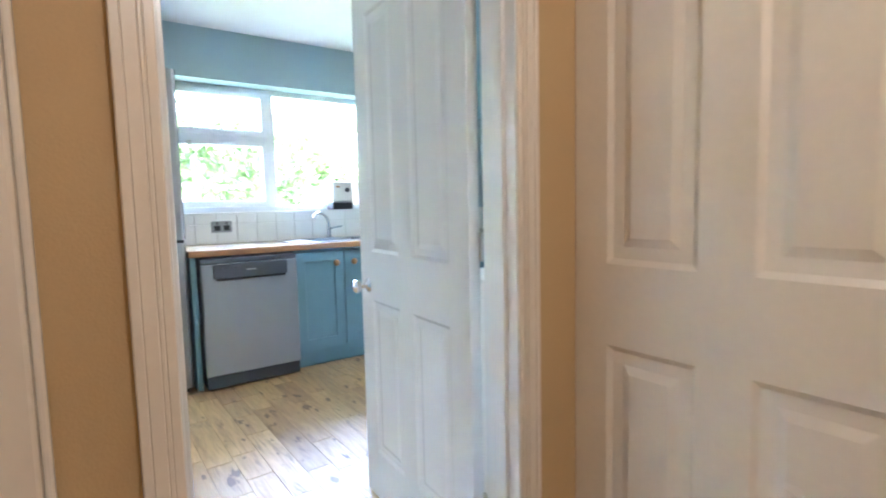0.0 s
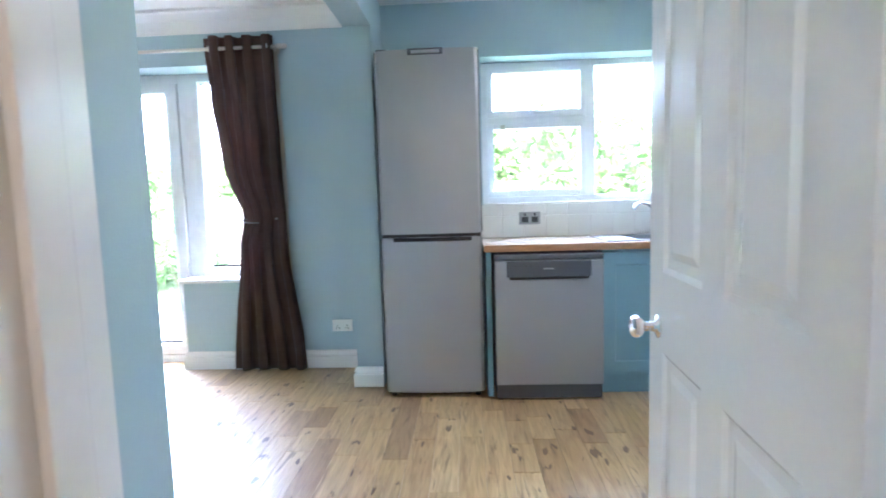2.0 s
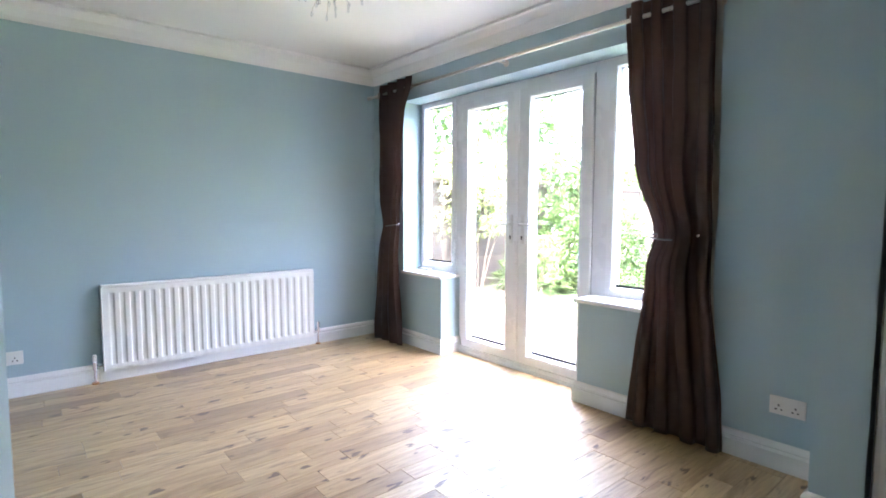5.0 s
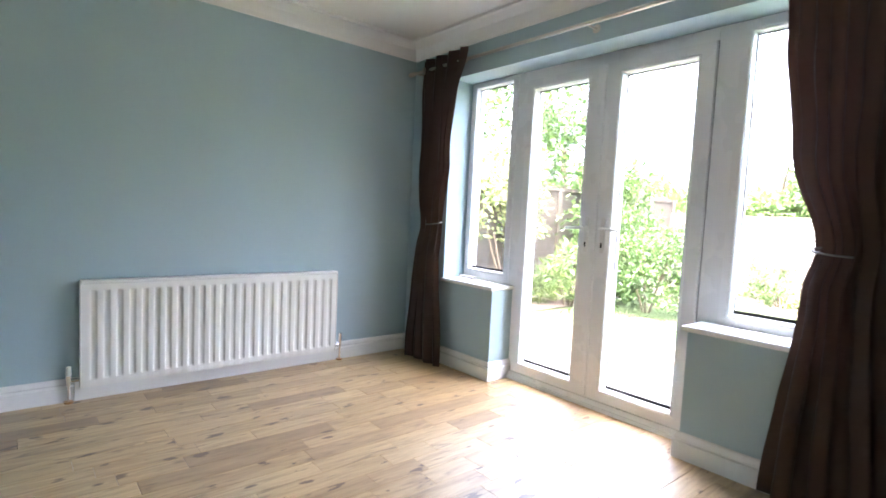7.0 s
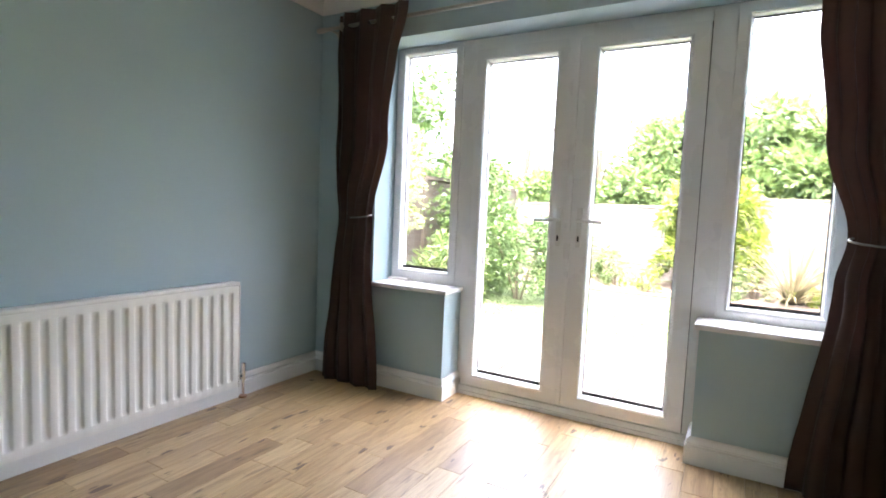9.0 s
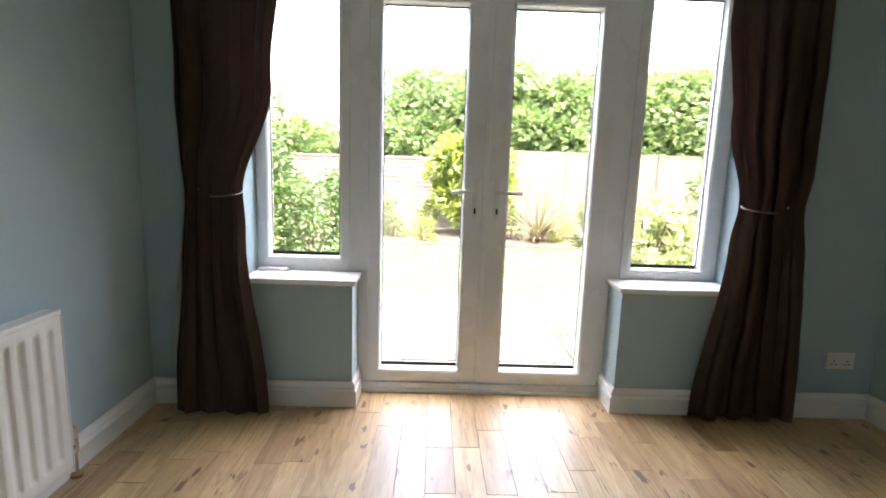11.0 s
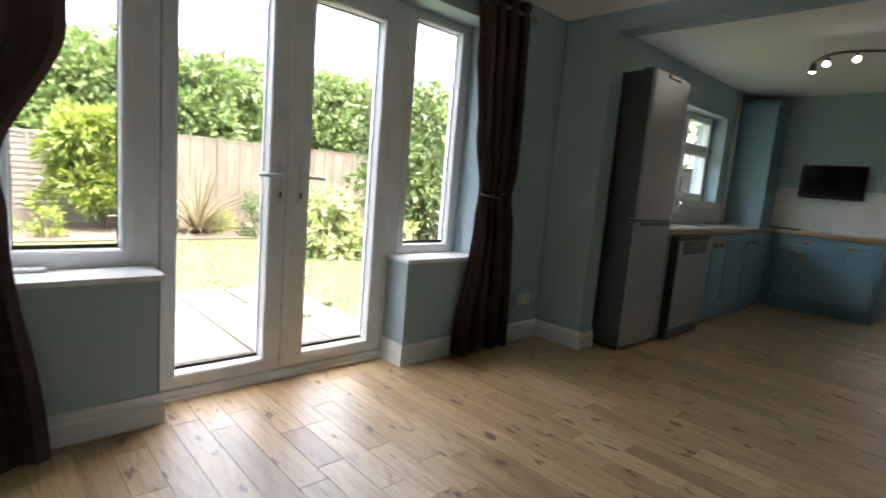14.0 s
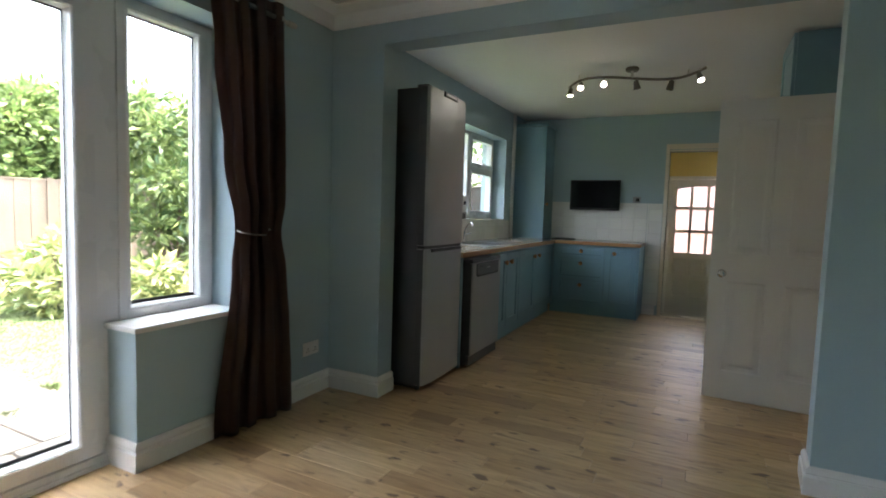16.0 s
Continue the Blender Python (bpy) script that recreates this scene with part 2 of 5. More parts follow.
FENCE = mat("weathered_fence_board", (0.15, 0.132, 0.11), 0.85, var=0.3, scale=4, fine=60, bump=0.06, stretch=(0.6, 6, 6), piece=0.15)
PANEL = mat("pale_gravel_board", (0.145, 0.12, 0.09), 0.85, var=0.5, scale=1.6, fine=50, bump=0.06, piece=0.1)
BARK = mat("bark", (0.10, 0.075, 0.05), 0.9, var=0.4, scale=8, fine=60, bump=0.15, stretch=(3, 3, 0.6))
BRICK = mat("red_brick_wall", (0.45, 0.24, 0.18), 0.9, var=0.2, scale=8, fine=60, bump=0.06)
LEAF = leaf_mat("hedge_leaves", (0.065, 0.12, 0.034), (0.19, 0.255, 0.085))
LEAF_GOLD = leaf_mat("golden_leaves", (0.085, 0.135, 0.014), (0.23, 0.275, 0.042))
LEAF_LAUREL = leaf_mat("laurel_leaves", (0.07, 0.12, 0.03), (0.42, 0.43, 0.19))
LEAF_PALE = leaf_mat("pale_shrub_leaves", (0.035, 0.075, 0.02), (0.19, 0.245, 0.08))
LEAF_MID = leaf_mat("shrub_leaves", (0.025, 0.06, 0.012), (0.09, 0.14, 0.035))
LEAF_BRONZE = leaf_mat("bronze_strap_leaves", (0.085, 0.075, 0.04), (0.18, 0.15, 0.09))
BLADE = leaf_mat("grass_blades", (0.046, 0.07, 0.02), (0.064, 0.09, 0.028))

# ---- mesh helpers ----
ORIGIN = {}


def thing(name, at=(0, 0, 0), label="", category="", group="", kind=""):
    ob = new(name)
    ob.empty_display_size = 0.1
    ob.location = at
    ORIGIN[ob.name] = Vector(at)
    return tagged(ob, label, category, group, kind)


def finish(name, bm, material, smooth=False):
    me = bpy.data.meshes.new(name)
    bmesh.ops.recalc_face_normals(bm, faces=bm.faces)
    bm.to_mesh(me)
    bm.free()
    me.materials.append(material)
    if smooth:
        me.polygons.foreach_set("use_smooth", [True] * len(me.polygons))
        me.update()
    return me


def part(name, bm, material, parent=None, label="", smooth=False, local=False):
    """One mesh object, its mesh given in world metres (or in the parent's own axes when local)."""
    org = Vector((0, 0, 0))
    if parent is not None and not local:
        org = ORIGIN.get(parent.name, Vector((0, 0, 0)))
        bmesh.ops.translate(bm, verts=bm.verts, vec=-org)
    ob = new(name, finish(name, bm, material, smooth))
    if parent is not None:
        ob.parent = parent
    ORIGIN[ob.name] = org
    return tagged(ob, label)


def solid(name, bm, material, label="", category="", group="", kind="", smooth=False):
    """A thing or piece of the setting that is a single mesh."""
    return tagged(part(name, bm, material, None, "", smooth), label, category, group, kind)


def box(x0, x1, y0, y1, z0, z1, bevel=0.0, seg=2, bm=None):
    own = bmesh.new()
    bmesh.ops.create_cube(own, size=1)
    for v in own.verts:
        v.co = Vector((x0 if v.co.x < 0 else x1, y0 if v.co.y < 0 else y1, z0 if v.co.z < 0 else z1))
    if bevel:
        bmesh.ops.bevel(own, geom=own.edges[:], offset=bevel, segments=seg, affect="EDGES", profile=0.5)
    return merge(bm, own)


def merge(bm, own):
    if bm is None:
        return own
    me = bpy.data.meshes.new("tmp")
    own.to_mesh(me)
    own.free()
    bm.from_mesh(me)
    bpy.data.meshes.remove(me)
    return bm


def boxes(items, bevel=0.0):
    bm = None
    for it in items:
        bm = box(*it, bevel=bevel, bm=bm)
    return bm


def cyl(p0, p1, r0, r1=None, seg=20, bm=None, bevel=0.0):
    own = bmesh.new()
    p0, p1 = Vector(p0), Vector(p1)
    bmesh.ops.create_cone(own, cap_ends=True, segments=seg, radius1=r0, radius2=r0 if r1 is None else r1, depth=(p1 - p0).length)
    if bevel:
        bmesh.ops.bevel(own, geom=[e for e in own.edges if len(e.link_faces) == 2 and any(len(f.verts) > 4 for f in e.link_faces)], offset=bevel, segments=2, affect="EDGES")
    m = Matrix.Translation((p0 + p1) / 2) @ (p1 - p0).to_track_quat("Z", "Y").to_matrix().to_4x4()
    bmesh.ops.transform(own, matrix=m, verts=own.verts)
    return merge(bm, own)


def lathe(profile, at=(0, 0, 0), axis=(0, 0, 1), seg=24, bm=None):
    """Turned shape: (radius, height) pairs spun round an axis."""
    own = bmesh.new()
    rings = []
    for r, h in profile:
        rings.append([own.verts.new((max(r, 1e-4) * math.cos(2 * math.pi * i / seg), max(r, 1e-4) * math.sin(2 * math.pi * i / seg), h)) for i in range(seg)])
    for a, b in zip(rings, rings[1:]):
        for i in range(seg):
            own.faces.new((a[i], a[(i + 1) % seg], b[(i + 1) % seg], b[i]))
    own.faces.new(rings[0][::-1])
    own.faces.new(rings[-1])
    m = Matrix.Translation(at) @ Vector(axis).to_track_quat("Z", "Y").to_matrix().to_4x4()
    bmesh.ops.transform(own, matrix=m, verts=own.verts)
    return merge(bm, own)


def tube(points, r, seg=12, bm=None):
    """A round bar swept along points."""
    own = bmesh.new()
    pts = [Vector(p) for p in points]
    rings = []
    up = Vector((0.13, 0.21, 0.97)).normalized()
    for i, p in enumerate(pts):
        d = (pts[min(i + 1, len(pts) - 1)] - pts[max(i - 1, 0)]).normalized()
        a = d.cross(up).normalized()
        b = d.cross(a)
        rings.append([own.verts.new(p + r * (math.cos(2 * math.pi * k / seg) * a + math.sin(2 * math.pi * k / seg) * b)) for k in range(seg)])
    for q, w in zip(rings, rings[1:]):
        for k in range(seg):
            own.faces.new((q[k], q[(k + 1) % seg], w[(k + 1) % seg], w[k]))
    own.faces.new(rings[0][::-1])
    own.faces.new(rings[-1])
    return merge(bm, own)


def run(path, profile, side=1, bm=None):
    """A moulding swept along a plan path with mitred corners; profile in (out, z), out towards the path's left when side is 1."""
    own = bmesh.new()
    pts = [Vector(p) for p in path]
    rings = []
    for i, p in enumerate(pts):
        d0 = (p - pts[i - 1]).normalized() if i else None
        d1 = (pts[i + 1] - p).normalized() if i < len(pts) - 1 else None
        n0 = Vector((-d0.y, d0.x)) * side if d0 else None
        n1 = Vector((-d1.y, d1.x)) * side if d1 else None
        if n0 is None or n1 is None:
            n = n0 or n1
        else:
            n = (n0 + n1) / max(0.2, 1 + n0.dot(n1))
        rings.append([own.verts.new((p.x + n.x * o, p.y + n.y * o, z)) for o, z in profile])
    k = len(profile)
    for a, b in zip(rings, rings[1:]):
        for j in range(k):
            own.faces.new((a[j], a[(j + 1) % k], b[(j + 1) % k], b[j]))
    own.faces.new(rings[0])
    own.faces.new(rings[-1][::-1])
    return merge(bm, own)


def panelled(w, h, t, panels, steps=((0.012, -0.007), (0.022, 0.0), (0.018, 0.005)), both=True, holes=()):
    """A door leaf in its own axes (x across, y -t..0, z up) with moulded panels given as (x0, x1, z0, z1)."""
    bm = bmesh.new()
    panels, holes = [[tuple(round(v, 4) for v in p) for p in g] for g in (panels, holes)]
    w, h = round(w, 4), round(h, 4)
    xs = sorted({0, w, *[v for p in (*panels, *holes) for v in p[:2]]})
    zs = sorted({0, h, *[v for p in (*panels, *holes) for v in p[2:]]})
    inner, edge = [], {}

    def inside(x, z, group):
        return any(p[0] < x < p[1] and p[2] < z < p[3] for p in group)

    grids = []
    for y in (0.0, -t):
        g = [[bm.verts.new((x, y, z)) for z in zs] for x in xs]
        grids.append(g)
        for i in range(len(xs) - 1):
            for j in range(len(zs) - 1):
                cx, cz = (xs[i] + xs[i + 1]) / 2, (zs[j] + zs[j + 1]) / 2
                if inside(cx, cz, holes):
                    continue
                q = (g[i][j], g[i + 1][j], g[i + 1][j + 1], g[i][j + 1])
                f = bm.faces.new(q if y else q[::-1])
                if inside(cx, cz, panels) and (both or y == 0.0):
                    inner.append((f, cx, cz, y))
    for e in [e for e in bm.edges if len(e.link_faces) == 1 and e.verts[0].co.y == 0.0 and e.verts[1].co.y == 0.0]:
        a, b = e.verts
        ia, ja = xs.index(min(xs, key=lambda v: abs(v - a.co.x))), zs.index(min(zs, key=lambda v: abs(v - a.co.z)))
        ib, jb = xs.index(min(xs, key=lambda v: abs(v - b.co.x))), zs.index(min(zs, key=lambda v: abs(v - b.co.z)))
        bm.faces.new((a, b, grids[1][ib][jb], grids[1][ia][ja]))
    bmesh.ops.recalc_face_normals(bm, faces=bm.faces)
    for p in panels:
        for y in ((0.0, -t) if both else (0.0,)):
            fs = [f for f, cx, cz, fy in inner if fy == y and p[0] < cx < p[1] and p[2] < cz < p[3] and f.is_valid]
            for thick, depth in steps:
                if fs:
                    bmesh.ops.inset_region(bm, faces=fs, thickness=thick, depth=depth, use_even_offset=True)
    return bm


def blur_curve(a, b, u):
    u = min(1, max(0, u))
    u = u * u * (3 - 2 * u)
    return a + (b - a) * u

# ---- the large structure ----
WX, EX, NY, SY, TOP = -3.42, 4.42, 4.46, 1.36, 2.49   # room faces and ceiling height
OUT = NY + 0.32
solid("wall_west", box(WX - 0.15, WX, 0.9, OUT, -0.12, 2.62), BLUE, "smooth pale blue painted plaster wall", "wall", kind="structure")
FX0, FX1, KX0, KX1 = -2.95, -0.51, 1.09, 3.64          # garden opening and kitchen window opening
LX, RX = -2.421, -1.079                                   # low walls beside the glazed doors
solid("wall_north", boxes([
    (WX, FX0, NY, OUT, -0.12, 2.62), (FX0, FX1, NY, OUT, 2.15, 2.62), (FX1, KX0, NY, OUT, -0.12, 2.62),
    (KX0, KX1, NY, OUT, -0.12, 1.13), (KX0, KX1, NY, OUT, 2.125, 2.62), (KX1, EX + 0.12, NY, OUT, -0.12, 2.62),
    (FX0, LX, NY, OUT, -0.12, 0.632), (RX, FX1, NY, OUT, -0.12, 0.632)]), BLUE, "pale blue painted plaster wall with window openings", "wall", kind="structure")
solid("pier", box(0.255, 0.425, 4.065, NY, 0, TOP), BLUE, "short pale blue wall pier beside the fridge", "pier", kind="structure")
nib = bmesh.new()                                       # the end of the nib is a little out of square
bmesh.ops.create_cube(nib, size=1)
for v in nib.verts:
    v.co = Vector((0.255 if v.co.x < 0 else 0.452, SY if v.co.y < 0 else (1.748 if v.co.x < 0 else 1.731), 0 if v.co.z < 0 else TOP))
solid("nib_wall", nib, BLUE, "short pale blue wall end beside the doorway", "wall", kind="structure")
solid("beam", box(0.255, 0.425, 1.74, 4.065, 2.234, TOP), BLUE, "pale blue painted beam between dining room and kitchen", "beam", kind="structure")
solid("wall_south", boxes([(WX, 0.605, 1.30, SY, -0.12, 2.62), (0.605, 1.415, 1.30, SY, 2.05, 2.62), (1.415, EX + 0.12, 1.30, SY, -0.12, 2.62)]), BLUE,
      "pale blue painted plaster wall with a doorway", "wall", kind="structure")
solid("wall_hall_north", boxes([(0.36, 0.605, 1.24, 1.30, 0, TOP), (0.605, 1.415, 1.24, 1.30, 2.05, TOP), (1.415, 1.74, 1.24, 1.30, 0, TOP)]), BEIGE,
      "warm beige painted hall wall", "wall", kind="structure")
solid("wall_hall_west", box(0.26, 0.36, -1.2, 1.30, 0, TOP), BEIGE, "warm beige painted hall wall", "wall", kind="structure")
solid("wall_hall_east", boxes([(1.68, 1.80, -1.2, 0.40, 0, TOP), (1.68, 1.80, 0.40, 1.24, 2.0, TOP), (1.76, 1.80, 0.40, 1.24, 0, 2.0)]), BEIGE, "warm beige painted hall wall", "wall", kind="structure")
solid("wall_hall_south", box(0.26, 1.80, -1.3, -1.2, 0, TOP), BEIGE, "warm beige painted hall wall", "wall", kind="structure")
UY0, UY1 = 1.80, 2.62
solid("wall_east", boxes([(EX, EX + 0.12, 1.24, UY0, -0.12, TOP), (EX, EX + 0.12, UY0, UY1, 2.05, TOP), (EX, EX + 0.12, UY1, NY, -0.12, TOP)]), BLUE,
      "pale blue painted kitchen end wall with a doorway", "wall", kind="structure")
# Unseen slot in the south side, added to let skylight into the lobby.
solid("lobby_wall", boxes([(EX + 0.12, 5.0, UY0 - 0.12, UY0, -0.3, 1.65), (EX + 0.12, 5.0, UY0 - 0.12, UY0, 1.9, 2.5), (4.9, 5.0, UY0 - 0.12, UY0, 1.65, 1.9), (EX + 0.12, 5.0, UY1 + 0.02, UY1 + 0.14, -0.3, 2.5), (4.93, 5.0, UY0, UY1 + 0.02, 1.76, 2.4)]), YELLOW,
      "yellow painted lobby wall", "wall", kind="structure")
solid("lobby_ceiling", box(EX + 0.12, 5.0, UY0, UY1 + 0.02, 2.4, 2.5), CEIL, "white painted lobby ceiling", "ceiling", kind="structure")
solid("lobby_floor", box(EX + 0.121, 5.05, UY0, UY1 + 0.02, -0.2, -0.11), SLAB, "grey lobby floor one step down", "floor", kind="structure")
solid("ceiling", box(WX - 0.15, EX + 0.12, -1.3, OUT, TOP, 2.62), CEIL, "matt white painted ceiling", "ceiling", kind="structure")
floor = solid("floor", boxes([(WX - 0.05, EX + 0.12, SY - 0.05, OUT, -0.12, -0.016)]), SCREED, "oak strip floor with knots and a lacquered shine", "floor", kind="structure")
solid("hall_floor", box(0.36, 1.76, -1.2, SY - 0.06, -0.12, 0.0), CARPET, "beige hall carpet", "floor", kind="structure")

# Unseen board, added to cut the daylight reaching the kitchen window.
solid("eaves", boxes([(0.55, EX + 0.4, OUT + 0.001, OUT + 0.45, 2.31, 2.335), (0.55, EX + 0.4, OUT + 0.425, OUT + 0.45, 2.335, 2.5)], 0.003), GLOSS, "added unseen white eaves board that shades the kitchen window", "eaves", kind="structure")

# coving and baseboards
COVE = [(0, 2.36), (0.012, 2.36), (0.018, 2.385), (0.045, 2.435), (0.095, 2.468), (0.12, 2.472), (0.12, TOP), (0, TOP)]
solid("coving", run([(WX, SY), (WX, NY), (0.255, NY), (0.255, SY), (WX, SY)], COVE, -1), CEIL, "white plaster coving round the dining room", "coving", kind="structure")
BASE = [(0, 0), (0.024, 0), (0.024, 0.082), (0.013, 0.09), (0.012, 0.095), (0.019, 0.099), (0.018, 0.108), (0.013, 0.12), (0.005, 0.127), (0, 0.128)]
bb = run([(WX, SY), (WX, NY), (LX, NY), (LX, 4.665)], BASE, -1)
bb = run([(RX, 4.665), (RX, NY), (0.255, NY), (0.255, 4.065), (0.423, 4.065)], BASE, -1, bb)
bb = run([(0.60, SY), (0.452, SY), (0.452, 1.731), (0.255, 1.748), (0.255, SY), (WX, SY)], BASE, -1, bb)
bb = run([(EX, 2.845), (EX, 2.695)], BASE, -1, bb)
solid("baseboard", bb, GLOSS, "white gloss moulded skirting board", "baseboard", kind="structure")

# ---- garden opening: frame, side windows, glazed doors ----
FY0, FY1, GY = 4.665, 4.735, 4.70


def pane(x0, x1, z0, z1, parent, y=GY, material=None):
    ob = part("pane", box(x0, x1, y - 0.003, y + 0.003, z0, z1), material or GLASS, parent)
    ob.visible_shadow = False
    return ob


def casing(x0, x1, z0, z1, gx0, gx1, gz0, gz1, y0, y1, parent, name="frame"):
    """Four mitred-looking bars with a sloped bead round the glass."""
    bm = boxes([(x0, gx0, y0, y1, z0, z1), (gx1, x1, y0, y1, z0, z1), (gx0, gx1, y0, y1, z0, gz0), (gx0, gx1, y0, y1, gz1, z1)])
    part(name, bm, UPVC, parent)
    b = 0.016
    own = bmesh.new()
    o = [own.verts.new((x, y0 - 0.001, z)) for x, z in ((gx0 - b, gz0 - b), (gx1 + b, gz0 - b), (gx1 + b, gz1 + b), (gx0 - b, gz1 + b))]
    m = [own.verts.new((x, y0 - 0.006, z)) for x, z in ((gx0 - 0.006, gz0 - 0.006), (gx1 + 0.006, gz0 - 0.006), (gx1 + 0.006, gz1 + 0.006), (gx0 - 0.006, gz1 + 0.006))]
    i = [own.verts.new((x, GY - 0.004, z)) for x, z in ((gx0 + 0.006, gz0 + 0.006), (gx1 - 0.006, gz0 + 0.006), (gx1 - 0.006, gz1 - 0.006), (gx0 + 0.006, gz1 - 0.006))]
    for a, c in ((o, m), (m, i)):
        for k in range(4):
            own.faces.new((a[k], a[(k + 1) % 4], c[(k + 1) % 4], c[k]))
    part("glazing_bead", own, UPVC, parent)
    # Bottom strip is widened to paint in the spacer bar's dark reflection.
    part("gasket", boxes([(gx0, gx0 + 0.010, GY - 0.006, GY - 0.0035, gz0, gz1), (gx1 - 0.010, gx1, GY - 0.006, GY - 0.0035, gz0, gz1),
                          (gx0 + 0.010, gx1 - 0.010, GY - 0.006, GY - 0.0035, gz0, gz0 + 0.022), (gx0 + 0.010, gx1 - 0.010, GY - 0.006, GY - 0.0035, gz1 - 0.014, gz1)]), GASKET_AND_GAP, parent)
    pane(gx0, gx1, gz0, gz1, parent)


win = thing("window_1", (-1.73, GY, 0), "white plastic frame with tall side windows round glazed garden doors", "window", kind="structure")
part("window_frame", boxes([(FX0, -2.935, FY0, FY1 + 0.03, 0.632, 2.15), (-2.469, -2.369, FY0, FY1 + 0.03, 0.0, 2.15), (-1.131, -1.025, FY0, FY1 + 0.03, 0.0, 2.15),
                            (-0.545, FX1, FY0, FY1 + 0.03, 0.632, 2.15), (-2.369, -1.131, FY0, FY1 + 0.03, 2.082, 2.15), (-2.935, -2.469, FY0, FY1 + 0.03, 2.135, 2.15), (-1.025, -0.545, FY0, FY1 + 0.03, 2.125, 2.15)], 0.003), UPVC, win)
casing(-2.935, -2.469, 0.632, 2.135, -2.885, -2.519, 0.732, 2.105, FY0 - 0.006, FY1, win)
casing(-1.025, -0.545, 0.632, 2.125, -0.972, -0.601, 0.714, 2.088, FY0 - 0.006, FY1, win)
part("threshold", boxes([(LX + 0.015, -1.10, 4.64, FY1 + 0.05, 0.0, 0.05), (LX + 0.015, -1.10, 4.625, 4.64, 0.0, 0.022)], 0.003), UPVC, win)
part("window_sill", box(FX0, LX + 0.022, NY - 0.03, FY0 - 0.006, 0.632, 0.659, 0.006), GLOSS, win)
part("window_sill", box(RX - 0.022, FX1, NY - 0.03, FY0 - 0.006, 0.632, 0.659, 0.006), GLOSS, win)
part("meeting_bead", box(-1.783, -1.753, 4.636, 4.650, 0.06, 2.075, 0.004), UPVC, win)


def glazed_leaf(name, x0, x1, gx0, gx1, hx, way):
    d = thing(name, ((x0 + x1) / 2, GY, 0.055), "white plastic glazed garden door, closed", "door", "garden doors", "structure")
    casing(x0, x1, 0.057, 2.079, gx0, gx1, 0.128, 2.012, FY0 - 0.02, FY1, d, "leaf_frame")
    plate = box(hx - 0.014, hx + 0.014, 4.632, 4.645, 0.955, 1.17, 0.005)
    h = part("door_handle", cyl((hx, 4.637, 1.10), (hx, 4.607, 1.10), 0.010, bm=plate), SILVER, d, "silver metal lever handle")
    part("lever", tube([(hx, 4.599, 1.10), (hx + way * 0.03, 4.596, 1.10), (hx + way * 0.08, 4.597, 1.098), (hx + way * 0.125, 4.603, 1.096)], 0.0095, 10), SILVER, h, smooth=True)
    part("key_barrel", box(hx - 0.005, hx + 0.005, 4.626, 4.633, 0.985, 1.015, 0.002), BLACK, h)
    return d


# Black strips behind the leaf edges paint in the shadow of the gaps.
part("weather_seal", boxes([(-2.3695, -2.365, 4.667, 4.672, 0.05, 2.082), (-1.135, -1.1305, 4.667, 4.672, 0.05, 2.082), (-2.365, -1.135, 4.667, 4.672, 2.078, 2.082)]), GASKET_AND_GAP, win, "black strip painting the shade in the door gaps")
glazed_leaf("door_1", -2.3665, -1.767, -2.303, -1.879, -1.82, -1)
glazed_leaf("door_2", -1.763, -1.1335, -1.651, -1.221, -1.706, 1)
solid("trickle_vent", box(-2.93, -2.78, 4.60, 4.655, 0.6595, 0.676, 0.004), PLASTIC, "small white plastic strip on the window sill", "strip")

# ---- kitchen window ----
kw = thing("window_2", ((KX0 + KX1) / 2, 4.66, 1.13), "white plastic kitchen window with opening side lights", "window", kind="structure")
KY0, KY1 = 4.63, 4.70
M1, M2 = (1.83, 1.895), (2.85, 2.915)
part("window_frame", boxes([(KX0, KX0 + 0.05, KY0, KY1, 1.14, 2.125), (KX1 - 0.05, KX1, KY0, KY1, 1.14, 2.125), (KX0 + 0.05, KX1 - 0.05, KY0, KY1, 1.14, 1.185), (KX0 + 0.05, KX1 - 0.05, KY0, KY1, 2.085, 2.125),
                            (*M1, KY0, KY1, 1.185, 2.085), (*M2, KY0, KY1, 1.185, 2.085), (KX0 + 0.05, M1[0], KY0, KY1, 1.70, 1.745), (M2[1], KX1 - 0.05, KY0, KY1, 1.70, 1.745)], 0.003), UPVC, kw)
for a, b in ((KX0 + 0.05, M1[0]), (M2[1], KX1 - 0.05)):
    for z0, z1 in ((1.745, 2.085), (1.185, 1.70)):
        part("sash", boxes([(a, a + 0.04, KY0 - 0.015, KY1 - 0.01, z0, z1), (b - 0.04, b, KY0 - 0.015, KY1 - 0.01, z0, z1), (a + 0.04, b - 0.04, KY0 - 0.015, KY1 - 0.01, z0, z0 + 0.045), (a + 0.04, b - 0.04, KY0 - 0.015, KY1 - 0.01, z1 - 0.035, z1)], 0.003), UPVC, kw)
        pane(a + 0.035, b - 0.035, z0 + 0.04, z1 - 0.03, kw, 4.67)
    c = (a + b) / 2
    part("stay", boxes([(c - 0.02, c + 0.10, 4.588, 4.612, 1.765, 1.780), (c - 0.02, c + 0.01, 4.588, 4.615, 1.78, 1.80)], 0.003), UPVC, kw)
part("latch", box(KX0 + 0.14, KX0 + 0.17, 4.595, 4.616, 1.655, 1.69, 0.003), SATIN, kw)
pane(M1[1], M2[0], 1.185, 2.085, kw, 4.67)
